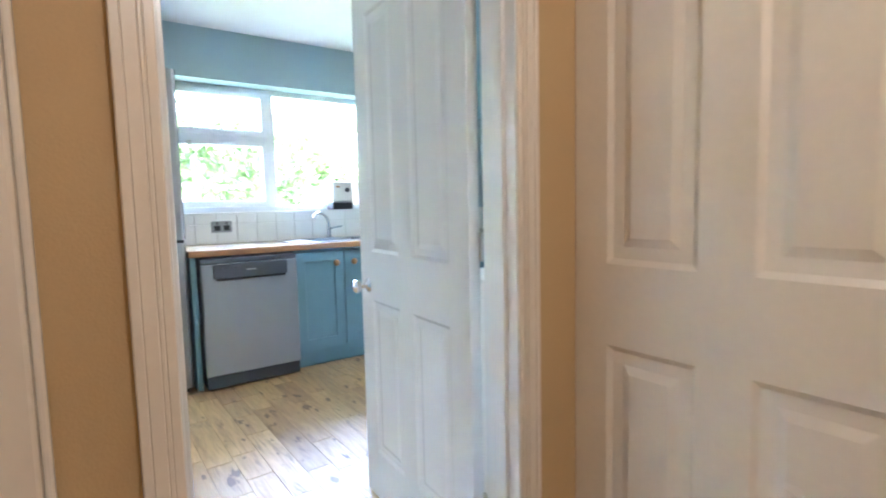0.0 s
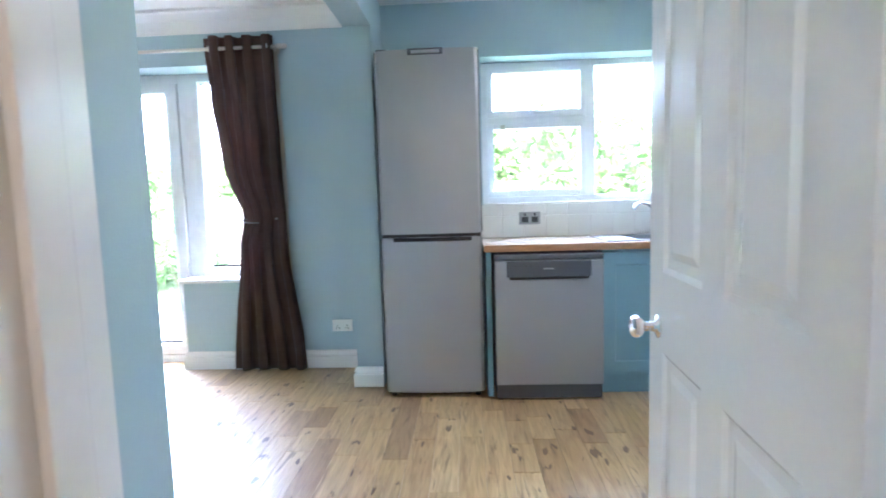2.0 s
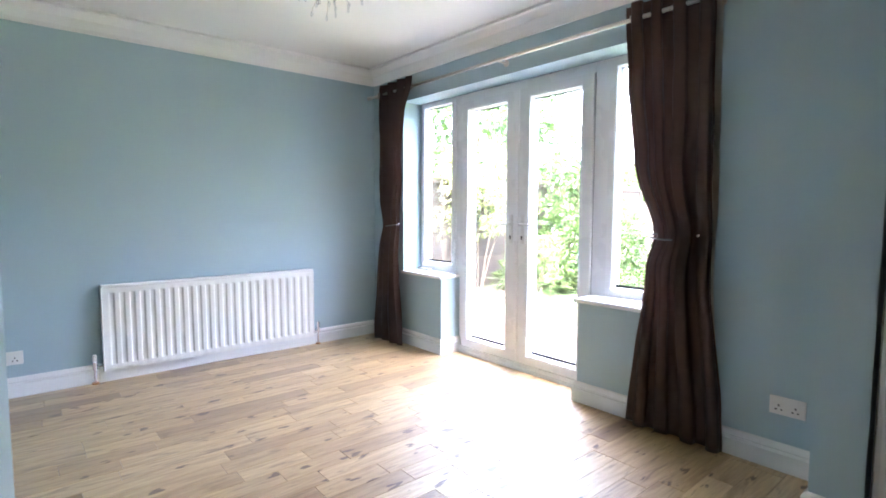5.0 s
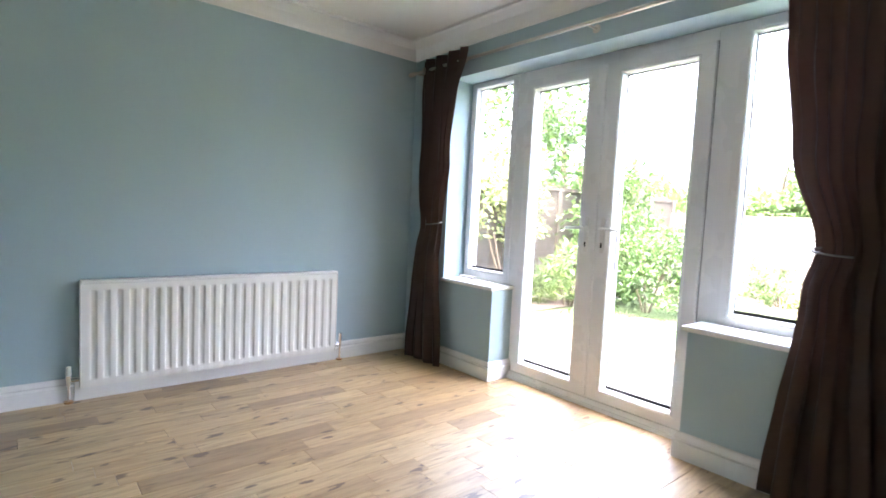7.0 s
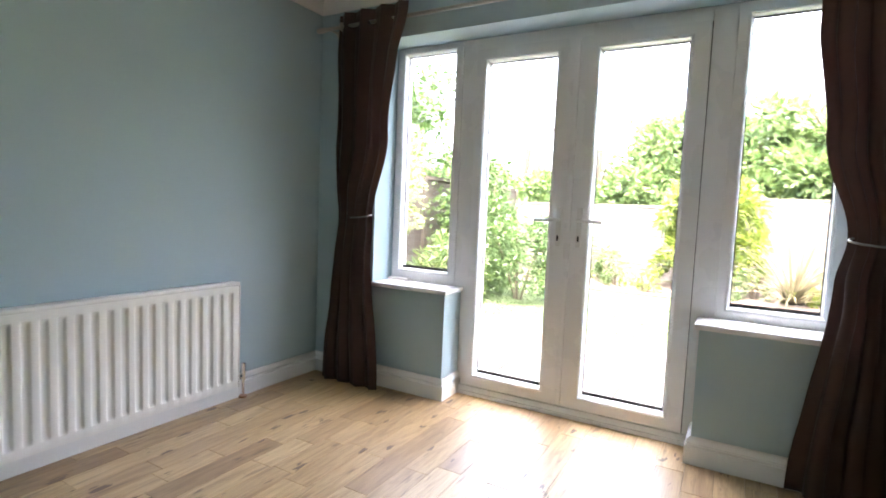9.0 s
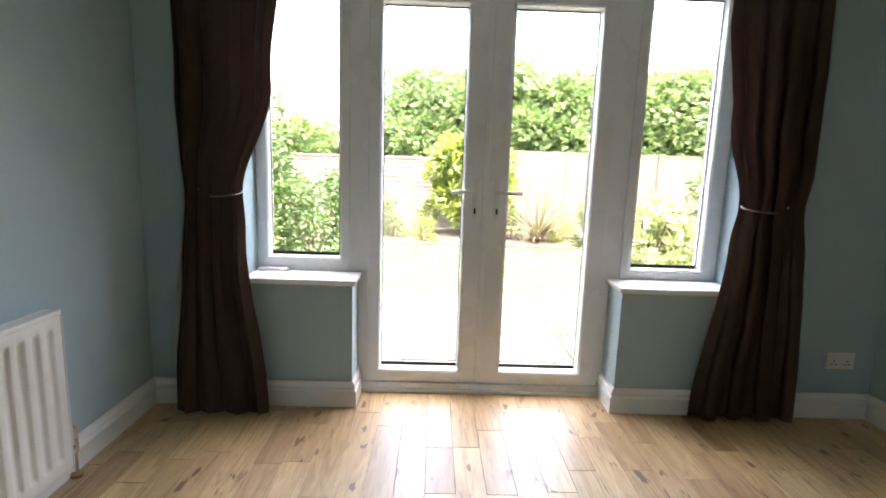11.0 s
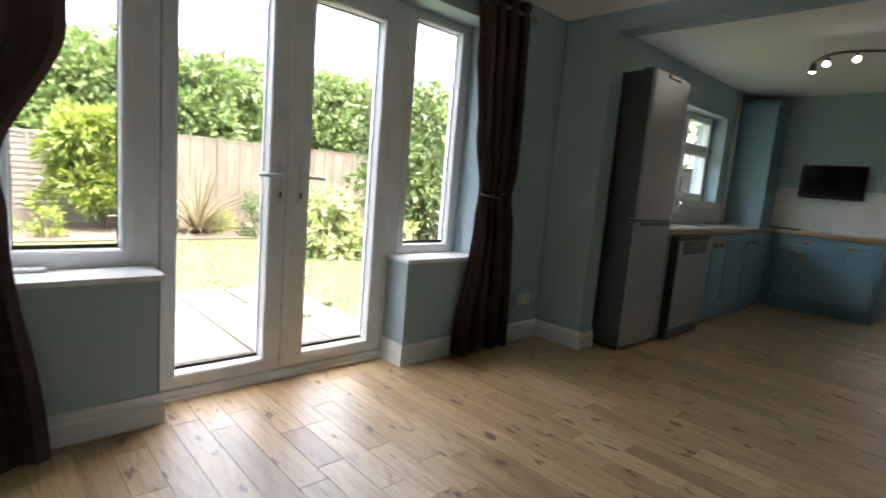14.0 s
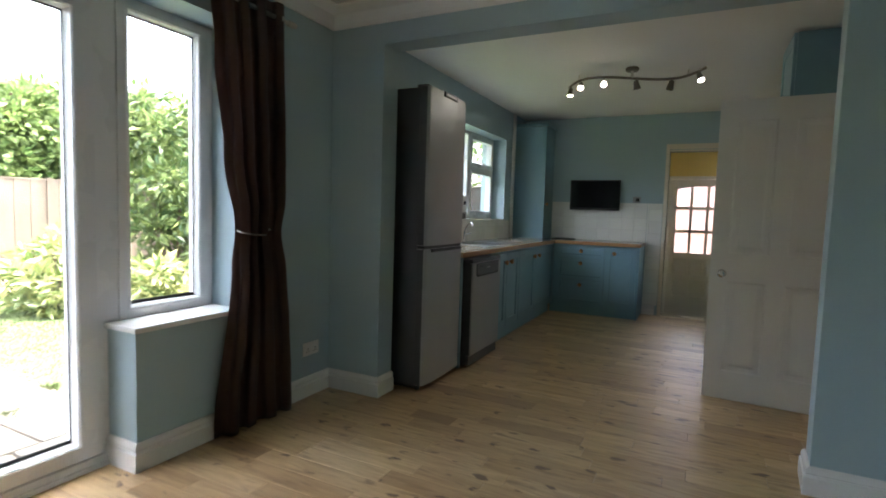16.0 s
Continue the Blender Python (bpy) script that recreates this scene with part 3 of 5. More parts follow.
part("window_sill", box(KX0, KX1, NY - 0.012, KY0, 1.13, 1.142, 0.003), TILE, kw)

# ---- hall doorway, lining, architraves, door leaf ----
dw = thing("doorway", (1.01, 1.30, 0), "white gloss door lining and moulded architrave", "door frame", kind="structure")
part("lining", boxes([(0.605, 0.635, 1.235, 1.362, 0, 2.05), (1.385, 1.415, 1.235, 1.362, 0, 2.05), (0.635, 1.385, 1.235, 1.362, 2.02, 2.05),
                      (0.635, 0.647, 1.27, 1.315, 0, 2.015), (1.373, 1.385, 1.27, 1.315, 0, 2.015)], 0.002), GLOSS, dw)


def architrave(x0, x1, z, y, sgn, parent, material, width=0.065):
    """Moulded surround built of two uprights and a head, in steps from the inner edge outwards."""
    bm = None
    for o0, o1, d in ((0.004, 0.02, 0.010), (0.02, 0.028, 0.014), (0.028, 0.05, 0.018), (0.05, width, 0.021)):
        ya, yb = sorted((y, y + sgn * d))
        bm = box(x0 - o1, x0 - o0, ya, yb, 0, z + o1, 0.002, 1, bm)
        bm = box(x1 + o0, x1 + o1, ya, yb, 0, z + o1, 0.002, 1, bm)
        bm = box(x0 - o0, x1 + o0, ya, yb, z + o0, z + o1, 0.002, 1, bm)
    part("architrave", bm, material, parent, "moulded painted architrave")


architrave(0.635, 1.385, 2.02, 1.24, -1, dw, CREAM)

PANELS = [(0.105, 0.335, 0.985, 1.86), (0.43, 0.66, 0.985, 1.86), (0.105, 0.335, 0.19, 0.80), (0.43, 0.66, 0.19, 0.80)]
leaf = thing("door_3", (1.376, 1.412, 0.006), "white gloss four-panel door standing open into the kitchen", "door", kind="structure")
leaf.rotation_euler = (0, 0, math.atan2(0.758, 0.052))
lf = part("door_leaf", panelled(0.762, 1.995, 0.035, PANELS), GLOSS, leaf, local=True)


def knob(parent, x, z, y, sgn):
    k = part("knob", lathe([(0.027, 0.0), (0.027, 0.004), (0.013, 0.008), (0.010, 0.022), (0.011, 0.034)], (x, y, z), (0, sgn, 0)), CHROME, parent, "chrome door knob", True, True)
    part("knob_ball", lathe([(0.012, 0.034), (0.021, 0.039), (0.0255, 0.048), (0.0255, 0.056), (0.021, 0.063), (0.010, 0.067)], (x, y, z), (0, sgn, 0), 10), CHROME, k, "faceted glass and chrome knob", False, True)


knob(leaf, 0.69, 0.852, 0.0, 1)
knob(leaf, 0.69, 0.852, -0.035, -1)
for hz in (0.25, 1.0, 1.72):
    part("hinge", cyl((-0.004, -0.038, hz), (-0.004, -0.038, hz + 0.08), 0.006), SATIN, leaf, local=True)

d4 = thing("door_4", (1.672, 1.225, 0.005), "white gloss four-panel cupboard door, closed", "door", kind="structure")
d4.rotation_euler = (0, 0, radians(-90))
part("door_leaf", panelled(0.80, 1.99, 0.035, [(0.10, 0.335, 1.0, 1.88), (0.45, 0.70, 1.0, 1.88), (0.10, 0.335, 0.19, 0.79), (0.45, 0.70, 0.19, 0.79)],
     ((0.014, -0.009), (0.03, 0.0), (0.022, 0.007))), CREAM, d4, local=True)
d4.location = (1.64, 1.238, 0.005)
hw = thing("door_5", (0.375, 1.06, 0), "cream painted door frame on the hall side wall", "door frame", kind="structure")
part("frame_post", box(0.36, 0.452, 1.17, 1.24, 0, 2.1, 0.006), CREAM, hw)
part("frame_bead", box(0.452, 0.464, 1.205, 1.24, 0, 2.1, 0.004), CREAM, hw)

pd = thing("pendant_lamp", (0.95, -0.35, TOP), "white glass globe pendant on the hall ceiling", "lamp")
part("ceiling_rose", lathe([(0.045, -0.02), (0.05, 0.0)], (0.95, -0.35, TOP)), PLASTIC, pd)
part("flex", tube([(0.95, -0.35, TOP - 0.02), (0.95, -0.35, 2.32)], 0.004, 6), PLASTIC, pd)
part("lamp_holder", lathe([(0.012, 0.0), (0.018, -0.01), (0.02, -0.05)][::-1], (0.95, -0.35, 2.34)), PLASTIC, pd)

# doorway to the lobby, with its glazed back door
ld = thing("lobby_doorway", (EX, 2.2, 0), "cream painted door lining and architrave", "door frame", kind="structure")
part("lining", boxes([(EX - 0.01, EX + 0.13, UY1, UY1 + 0.02, -0.11, 2.05), (EX - 0.01, EX + 0.13, UY0 - 0.02, UY0, -0.11, 2.05), (EX - 0.01, EX + 0.13, UY0, UY1, 2.03, 2.05)], 0.002), CREAM, ld)
part("architrave", boxes([(EX - 0.018, EX, UY1 + 0.006, UY1 + 0.045, 0, 2.12), (EX - 0.018, EX, UY0 - 0.07, UY0 - 0.006, 0, 2.12), (EX - 0.018, EX, UY0 - 0.006, UY1 + 0.006, 2.056, 2.12)], 0.004), CREAM, ld)
part("threshold", box(EX - 0.02, EX + 0.13, UY0, UY1, -0.1, 0.006, 0.004), CREAM, ld)
bd = thing("door_6", (4.93, UY1 - 0.01, -0.1), "cream back door with nine small frosted panes and a cat flap", "door", kind="structure")
bd.rotation_euler = (0, 0, radians(-90))
part("frame", boxes([(-0.035, -0.002, -0.06, 0.02, -0.01, 1.865), (0.802, 0.86, -0.06, 0.02, -0.01, 1.865), (-0.002, 0.802, -0.06, 0.02, 1.825, 1.865)], 0.003), IVORY, bd, local=True)
W6, H6 = 0.80, 1.822
holes = []
for r in range(3):
    for c in range(3):
        holes.append((0.08 + c * 0.19, 0.08 + c * 0.19 + 0.158, 0.875 + r * 0.30, 0.875 + r * 0.30 + 0.262))
low = [(0.08 + c * 0.19, 0.238 + c * 0.19, z0, z1) for c in range(3) for z0, z1 in ((0.30, 0.53), (0.58, 0.81))]
part("door_leaf", panelled(W6, H6, 0.04, low, ((0.012, -0.006), (0.02, 0.0)), holes=holes), IVORY, bd, local=True)
for h in holes:
    part("pane", box(h[0] - 0.004, h[1] + 0.004, -0.024, -0.016, h[2] - 0.004, h[3] + 0.004), FROST, bd, local=True)
for c in range(3):
    own = bmesh.new()
    x0, x1, zt = holes[6 + c][0], holes[6 + c][1], holes[6 + c][3]
    arc = [own.verts.new((x0 + (x1 - x0) * i / 8, -0.006, zt + 0.002 - 0.04 * ((x0 + (x1 - x0) * i / 8 - 0.35) / 0.27) ** 2)) for i in range(9)]
    top = [own.verts.new((x0 + (x1 - x0) * i / 8, -0.006, zt + 0.004)) for i in range(9)]
    for i in range(8):
        own.faces.new((arc[i], arc[i + 1], top[i + 1], top[i]))
    bmesh.ops.solidify(own, geom=own.faces[:], thickness=0.012)
    part("arched_head", own, IVORY, bd, local=True)
flap = part("cat_flap", box(0.26, 0.46, 0.0, 0.018, 0.05, 0.27, 0.008), PLASTIC, bd, "white plastic cat flap", local=True)
part("flap", box(0.285, 0.435, 0.018, 0.026, 0.075, 0.245, 0.012), FROST, flap, local=True)
part("door_handle", tube([(0.06, 0.0, 0.95), (0.06, 0.04, 0.95), (0.15, 0.045, 0.95)], 0.008), SATIN, bd, local=True)

# ---- dining room things ----
POLE_Y, POLE_Z = 4.365, 2.228
pole = thing("curtain_pole", (-1.74, POLE_Y, POLE_Z), "satin steel curtain pole on brackets above the garden doors", "curtain pole")
part("rod", cyl((-3.31, POLE_Y, POLE_Z), (-0.26, POLE_Y, POLE_Z), 0.0115), SATIN, pole, smooth=True)
for x, d in ((-3.31, -1), (-0.26, 1)):
    part("finial", lathe([(0.0115, 0), (0.017, 0.004), (0.017, 0.05), (0.014, 0.062), (0.006, 0.068)], (x, POLE_Y, POLE_Z), (d, 0, 0)), SATIN, pole)
for x in (-3.27, -1.72, -0.30):
    part("bracket", cyl((x, POLE_Y, POLE_Z - 0.004), (x, NY, POLE_Z - 0.004), 0.007, bm=cyl((x, NY - 0.006, POLE_Z - 0.004), (x, NY, POLE_Z - 0.004), 0.024)), SATIN, pole)


def curtain(name, outer, inner, label, phase, swell, edge, foot):
    """outer and inner: x of the two edges at given heights; the cloth hangs in folds and is gathered by the tieback."""
    c = thing(name, ((outer(0.0) + inner(0.0)) / 2, POLE_Y, 0.012), label, "curtain", "curtains at the garden doors")
    nz, nx, folds = 64, 150, 4
    bm = bmesh.new()
    grid = []
    for k in range(nz + 1):
        z = 0.012 + (2.305 - 0.012) * k / nz
        a, b = outer(z), inner(z)
        pinch = math.exp(-((z - 1.07) / 0.13) ** 2)
        up = min(1, max(0, (z - 1.4) / 0.8))
        amp = blur_curve(0.034, 0.034, up) * (1 - 0.45 * pinch)
        row = []
        for i in range(nx + 1):
            u = i / nx
            sway = 0.05 * math.sin(2.3 * z + phase) * (1 - up) + 0.035 * math.sin(5.0 * u + phase)
            ph = 2 * math.pi * folds * (u + sway * math.sin(math.pi * u)) + phase
            dy = amp * (0.75 + 0.45 * noise.noise(Vector((u * 5, 0.8 * z, 3 + phase)))) * math.sin(ph) + 0.004 * math.sin(2.3 * ph + 1.7 * z) * (1 - up) + 0.01 * noise.noise(Vector((u * 6, z * 3, phase)))
            bulge = 0.03 * pinch - swell * blur_curve(0, 1, (z - 1.15) / 0.45) * blur_curve(1, 0.35, (z - 2.0) / 0.3) * u * u + foot * math.exp(-((z - 0.1) / 0.45) ** 2)
            dx = 0.012 * math.sin(2 * ph) + 0.006 * noise.noise(Vector((u * 4, z * 5, 7 + phase)))
            row.append(bm.verts.new((a + (b - a) * u + dx, POLE_Y + dy + bulge, z)))
        grid.append(row)
    for r0, r1 in zip(grid, grid[1:]):
        for i in range(nx):
            bm.faces.new((r0[i], r0[i + 1], r1[i + 1], r1[i]))
    bmesh.ops.solidify(bm, geom=bm.faces[:], thickness=0.004)
    part("drape", bm, CLOTH, c, smooth=True)
    a, b = outer(1.07), inner(1.07)
    s = 1 if b > a else -1
    band = []
    for i in range(17):
        u = math.pi * (-0.35 + 1.1 * i / 16)
        band.append((b + s * 0.012 - s * abs(b - a) * 0.27 * (1 - math.cos(u)), POLE_Y + 0.01 - 0.055 * math.sin(u), 1.075 - 0.018 * math.sin(u * 0.7)))
    part("tieback", tube(band, 0.0045, 8), CORD, c, "silver cord tieback", True)
    part("tieback_hook", tube([(a + s * 0.06, NY - 0.005, 1.085), (a + s * 0.06, 4.43, 1.085), (a + s * 0.08, 4.40, 1.08)], 0.006, 8), SATIN, c)
    for k in (0, 5):
        x = outer(2.24) + (inner(2.24) - outer(2.24)) * (k + 0.5) / 6
        part("eyelet", lathe([(0.018, -0.004), (0.027, -0.004), (0.027, 0.004), (0.018, 0.004)], (x, POLE_Y, POLE_Z), (1.0, 0.12 * (-1) ** k, 0), 16), SATIN, c)
    # lining that shows along the outer edge
    lb = bmesh.new()
    pr = None
    for k in range(17):
        z = 0.15 + 2.08 * k / 16
        q = (lb.verts.new((outer(z) - s * edge * blur_curve(1, 0, (z - 0.5) / 0.8), POLE_Y + 0.078, z)), lb.verts.new((outer(z) + s * (abs(inner(z) - outer(z)) * 0.5), POLE_Y + 0.084, z)))
        if pr:
            lb.faces.new((pr[0], pr[1], q[1], q[0]))
        pr = q
    bmesh.ops.solidify(lb, geom=lb.faces[:], thickness=0.003)
    part("lining", lb, LINING, c, "cream curtain lining")
    return c


def knots(*pairs):
    def f(z):
        for (z0, x0), (z1, x1) in zip(pairs, pairs[1:]):
            if z <= z1:
                return blur_curve(x0, x1, (z - z0) / (z1 - z0))
        return pairs[-1][1]
    return f


curtain("curtain", knots((0, -3.255), (1.07, -3.2), (2.3, -3.215)), knots((0, -2.81), (0.9, -2.91), (1.07, -2.93), (1.55, -2.75), (2.3, -2.68)), "dark brown eyelet curtain tied back beside the radiator wall", 0.4, 0.085, 0.055, -0.035)
curtain("curtain", knots((0, -0.175), (1.07, -0.268), (2.3, -0.285)), knots((0, -0.70), (0.9, -0.605), (1.07, -0.57), (1.5, -0.68), (1.9, -0.725), (2.3, -0.755)), "dark brown eyelet curtain tied back, beside the pier", 2.1, 0.02, -0.03, 0.024)

# radiator
rad = thing("radiator", (-3.37, 3.005, 0.09), "white fluted panel radiator on the blue wall", "radiator")
RY0, RY1, RZ0, RZ1, RXF = 2.215, 3.768, 0.083, 0.682, -3.345
own = bmesh.new()
nf = 24
prof = []
pitch = (RY1 - RY0 - 0.05) / nf
for i in range(nf):
    y = RY0 + 0.025 + pitch * i
    prof += [(y + pitch * a, d) for a, d in ((0.02, 0.0), (0.19, 0.0), (0.23, -0.001), (0.31, -0.010), (0.37, -0.012), (0.63, -0.012), (0.69, -0.010), (0.77, -0.001), (0.81, 0.0), (0.98, 0.0))]
prof = [(RY0, 0.0)] + prof + [(RY1, 0.0)]
levels = [(RZ0 + 0.0, 0.0), (RZ0 + 0.038, 0.0), (RZ0 + 0.042, 0.1), (RZ0 + 0.056, 1.0), (RZ1 - 0.072, 1.0), (RZ1 - 0.058, 0.1), (RZ1 - 0.054, 0.0), (RZ1 - 0.02, 0.0)]
rows_v = [[own.verts.new((RXF + d * f, y, z)) for y, d in prof] for z, f in levels]
for r0, r1 in zip(rows_v, rows_v[1:]):
    for i in range(len(prof) - 1):
        own.faces.new((r0[i], r0[i + 1], r1[i + 1], r1[i]))
part("front_panel", own, ENAMEL, rad, smooth=True)
part("back_panel", box(-3.40, RXF - 0.023, RY0 + 0.004, RY1 - 0.004, RZ0 + 0.004, RZ1 - 0.03, 0.003), ENAMEL, rad)
part("top_grille", box(-3.402, RXF + 0.004, RY0 - 0.004, RY1 + 0.004, RZ1 - 0.02, RZ1, 0.005), ENAMEL, rad)
part("side_panel", box(-3.402, RXF + 0.003, RY0 - 0.006, RY0, RZ0, RZ1 - 0.02, 0.002), ENAMEL, rad)
part("side_panel", box(-3.402, RXF + 0.003, RY1, RY1 + 0.006, RZ0, RZ1 - 0.02, 0.002), ENAMEL, rad)
for y in (2.6, 3.4):
    part("wall_bracket", box(WX, -3.402, y, y + 0.03, 0.15, 0.6), ENAMEL, rad)
for y, d in ((RY0, -1), (RY1, 1)):
    vy = y + d * 0.055
    v = part("valve", cyl((-3.375, vy, 0.0), (-3.375, vy, 0.10), 0.008, bm=cyl((-3.375, vy, 0.10), (-3.375, vy, 0.155), 0.014, bm=cyl((-3.375, y, 0.125), (-3.375, vy, 0.125), 0.011))), CHROME, rad, "chrome radiator valve")
    part("valve_cap", cyl((-3.375, vy, 0.155), (-3.375, vy, 0.205), 0.015, 0.012, bevel=0.003), PLASTIC if d < 0 else CHROME, v)
    part("pipe_collar", cyl((-3.375, vy, 0.0), (-3.375, vy, 0.012), 0.022), TIMBER, v)
solid("pipe_boxing", box(WX + 0.0225, WX + 0.03, RY0 - 0.03, RY1 + 0.03, 0.0, 0.115, 0.003), GLOSS, "white painted board behind the radiator pipes", "trim", kind="structure")


def socket(name, face, u0, u1, z0, z1, axis, label, plate=PLASTIC, double=True, dark=False):
    """A switched socket plate on a wall; axis x: on a wall of constant x."""
    s = thing(name, ((face, (u0 + u1) / 2, z0) if axis == "x" else ((u0 + u1) / 2, face, z0)), label, "socket")
    sg = 1 if (axis == "x" and face < 0) else -1

    def put(nm, a, b, c, d, d0, d1, m, bev=0.0):
        lo, hi = sorted((face + sg * d0, face + sg * d1))
        bmx = box(lo, hi, a, b, c, d, bev) if axis == "x" else box(a, b, lo, hi, c, d, bev)
        part(nm, bmx, m, s)
    put("plate", u0, u1, z0, z1, 0, 0.009, plate, 0.003)
    w, h = u1 - u0, z1 - z0
    for k in range(2 if double else 1):
        c = u0 + w * (0.27 + 0.46 * k if double else 0.5)
        put("outlet", c - 0.022, c + 0.022, z0 + h * 0.16, z0 + h * 0.60, 0.009, 0.0105, BLACK if dark else plate, 0.0)
        put("pin_hole", c - 0.003, c + 0.003, z0 + h * 0.46, z0 + h * 0.56, 0.0105, 0.0112, BLACK if not dark else DARKGREY)
        for o in (-0.011, 0.011):
            put("pin_hole", c + o - 0.004, c + o + 0.004, z0 + h * 0.26, z0 + h * 0.33, 0.0105, 0.0112, BLACK if not dark else DARKGREY)
        put("switch", c - 0.006, c + 0.006, z0 + h * 0.68, z0 + h * 0.9, 0.009, 0.013, BLACK if dark else plate, 0.001)
    return s


socket("wall_socket", NY, -0.005, 0.141, 0.262, 0.348, "y", "white plastic double socket low on the blue wall")
socket("wall_socket", WX, 1.70, 1.786, 0.21, 0.296, "x", "white plastic socket low on the blue wall", double=False)

# ceiling light with hanging glass drops
cl = thing("ceiling_light", (-1.98, 3.24, TOP), "chrome ceiling light with hanging glass drops", "ceiling light")
part("ceiling_plate", cyl((-1.98, 3.24, TOP - 0.022), (-1.98, 3.24, TOP), 0.085, seg=32, bevel=0.006), CHROME, cl, smooth=False)
rnd = random.Random(5)
for k in range(16):
    a, r = 2.4 * k, 0.05 + 0.17 * ((k * 7) % 16) / 16
    x, y, z = -1.98 + r * math.cos(a), 3.24 + r * math.sin(a), TOP - 0.05 - 0.085 * rnd.random()
    w = part("wire", tube([(-1.98 + 0.06 * math.cos(a), 3.24 + 0.06 * math.sin(a), TOP - 0.015), (x * 0.5 + (-1.98 + 0.06 * math.cos(a)) * 0.5, y * 0.5 + (3.24 + 0.06 * math.sin(a)) * 0.5, TOP - 0.02), (x, y, z + 0.012)], 0.0012, 6), CHROME, cl)
    part("glass_drop", lathe([(0.002, -0.016), (0.009, -0.006), (0.009, 0.004), (0.004, 0.012)], (x, y, z), seg=8), CRYSTAL, w)
    part("drop_cap", lathe([(0.005, 0.010), (0.005, 0.016)], (x, y, z), seg=8), CHROME, w)

# folding step stool leaning by the back wall
lad = thing("step_ladder", (-2.62, 1.62, 0), "aluminium folding step ladder with grey treads", "step ladder")
for x in (-2.78, -2.44):
    part("rail", tube([(x, 1.63, 0.02), (x, 1.40, 1.05)], 0.014, 8), STEEL, lad)
    part("rubber_foot", box(x - 0.022, x + 0.022, 1.61, 1.66, 0.0, 0.03, 0.006), DARKGREY, lad)
for k in range(3):
    u = 0.22 + 0.26 * k
    part("tread", box(-2.77, -2.45, 1.63 - 0.23 * u - 0.04, 1.63 - 0.23 * u + 0.03, 1.03 * u, 1.03 * u + 0.025, 0.004), MIDGREY, lad)

# ---- kitchen things ----
CF = 3.85   # front of the worktop

fridge = thing("fridge_freezer", (0.767, 4.13, 0.0), "tall brushed steel fridge freezer with two rounded doors", "fridge")
FXA, FXB = 0.472, 1.062
part("body", box(FXA + 0.004, FXB - 0.004, 3.92, 4.43, 0.03, 2.014, 0.006), MIDGREY, fridge, "dark grey painted sides")


def fridge_door(z0, z1, name):
    own = bmesh.new()
    prof = [(FXA, 3.915), (FXA, 3.875), (FXA + 0.006, 3.862), (FXA + 0.02, 3.853)]
    prof += [(FXA + 0.02 + (FXB - FXA - 0.04) * i / 10, 3.853 - 0.010 * math.sin(math.pi * i / 10)) for i in range(1, 10)]
    prof += [(FXB - 0.02, 3.853), (FXB - 0.006, 3.862), (FXB, 3.875), (FXB, 3.915)]
    lo, hi = [own.verts.new((x, y, z0)) for x, y in prof], [own.verts.new((x, y, z1)) for x, y in prof]
    k = len(prof)
    for i in range(k):
        own.faces.new((lo[i], lo[(i + 1) % k], hi[(i + 1) % k], hi[i]))
    own.faces.new(lo)
    own.faces.new(hi)
    ed = [e for e in own.edges if abs(e.verts[0].co.z - e.verts[1].co.z) < 1e-6 and not (e.verts[0].co.y > 3.9 and e.verts[1].co.y > 3.9)]
    bmesh.ops.bevel(own, geom=ed, offset=0.005, segments=2, affect="EDGES")
    door = part(name, own, STEEL, fridge, "brushed steel door")
    for x0, x1 in ((FXA - 0.0025, FXA + 0.004), (FXB - 0.004, FXB + 0.0025)):
        part("door_edge", box(x0, x1, 3.868, 3.916, z0 + 0.004, z1 - 0.004, 0.002), MIDGREY, door, "dark grey door edge")
    return door


dl = fridge_door(0.036, 0.961, "lower_door")
du = fridge_door(0.981, 2.02, "upper_door")
part("handle_recess", box(FXA + 0.075, FXB - 0.06, 3.838, 3.90, 0.938, 0.960, 0.004), BLACK, dl, "black recessed grip")
part("door_gap", box(FXA + 0.006, FXB - 0.006, 3.866, 3.915, 0.958, 0.983), BLACK, fridge)
part("top_trim", box(0.665, 0.865, 3.836, 3.87, 1.987, 2.023, 0.004), DARKGREY, du, "dark grip at the top of the door")
part("grip_plate", box(0.685, 0.845, 3.832, 3.84, 1.993, 2.011, 0.003), STEEL, du)
part("hinge_cover", box(FXA + 0.01, FXA + 0.07, 3.87, 3.95, 2.014, 2.032, 0.004), DARKGREY, fridge)
part("plinth", box(FXA + 0.01, FXB - 0.01, 3.90, 4.4, 0.012, 0.05), BLACK, fridge)
for x in (FXA + 0.04, FXB - 0.04):
    part("foot", cyl((x, 3.91, 0.0), (x, 3.91, 0.03), 0.018), BLACK, fridge)

dish = thing("dishwasher", (1.43, 4.1, 0.0), "silver freestanding dishwasher under the worktop", "dishwasher")
DX0, DX1, DY = 1.125, 1.738, 3.79
part("body", box(DX0 + 0.004, DX1 - 0.004, DY + 0.03, 4.38, 0.02, 0.845), MIDGREY, dish)
part("top", box(DX0, DX1, DY - 0.002, DY + 0.06, 0.822, 0.852, 0.005), DARKGREY, dish, "dark grey top edge")
dd = part("door", box(DX0, DX1, DY - 0.005, DY + 0.03, 0.095, 0.818, 0.008), STEEL, dish, "silver door")
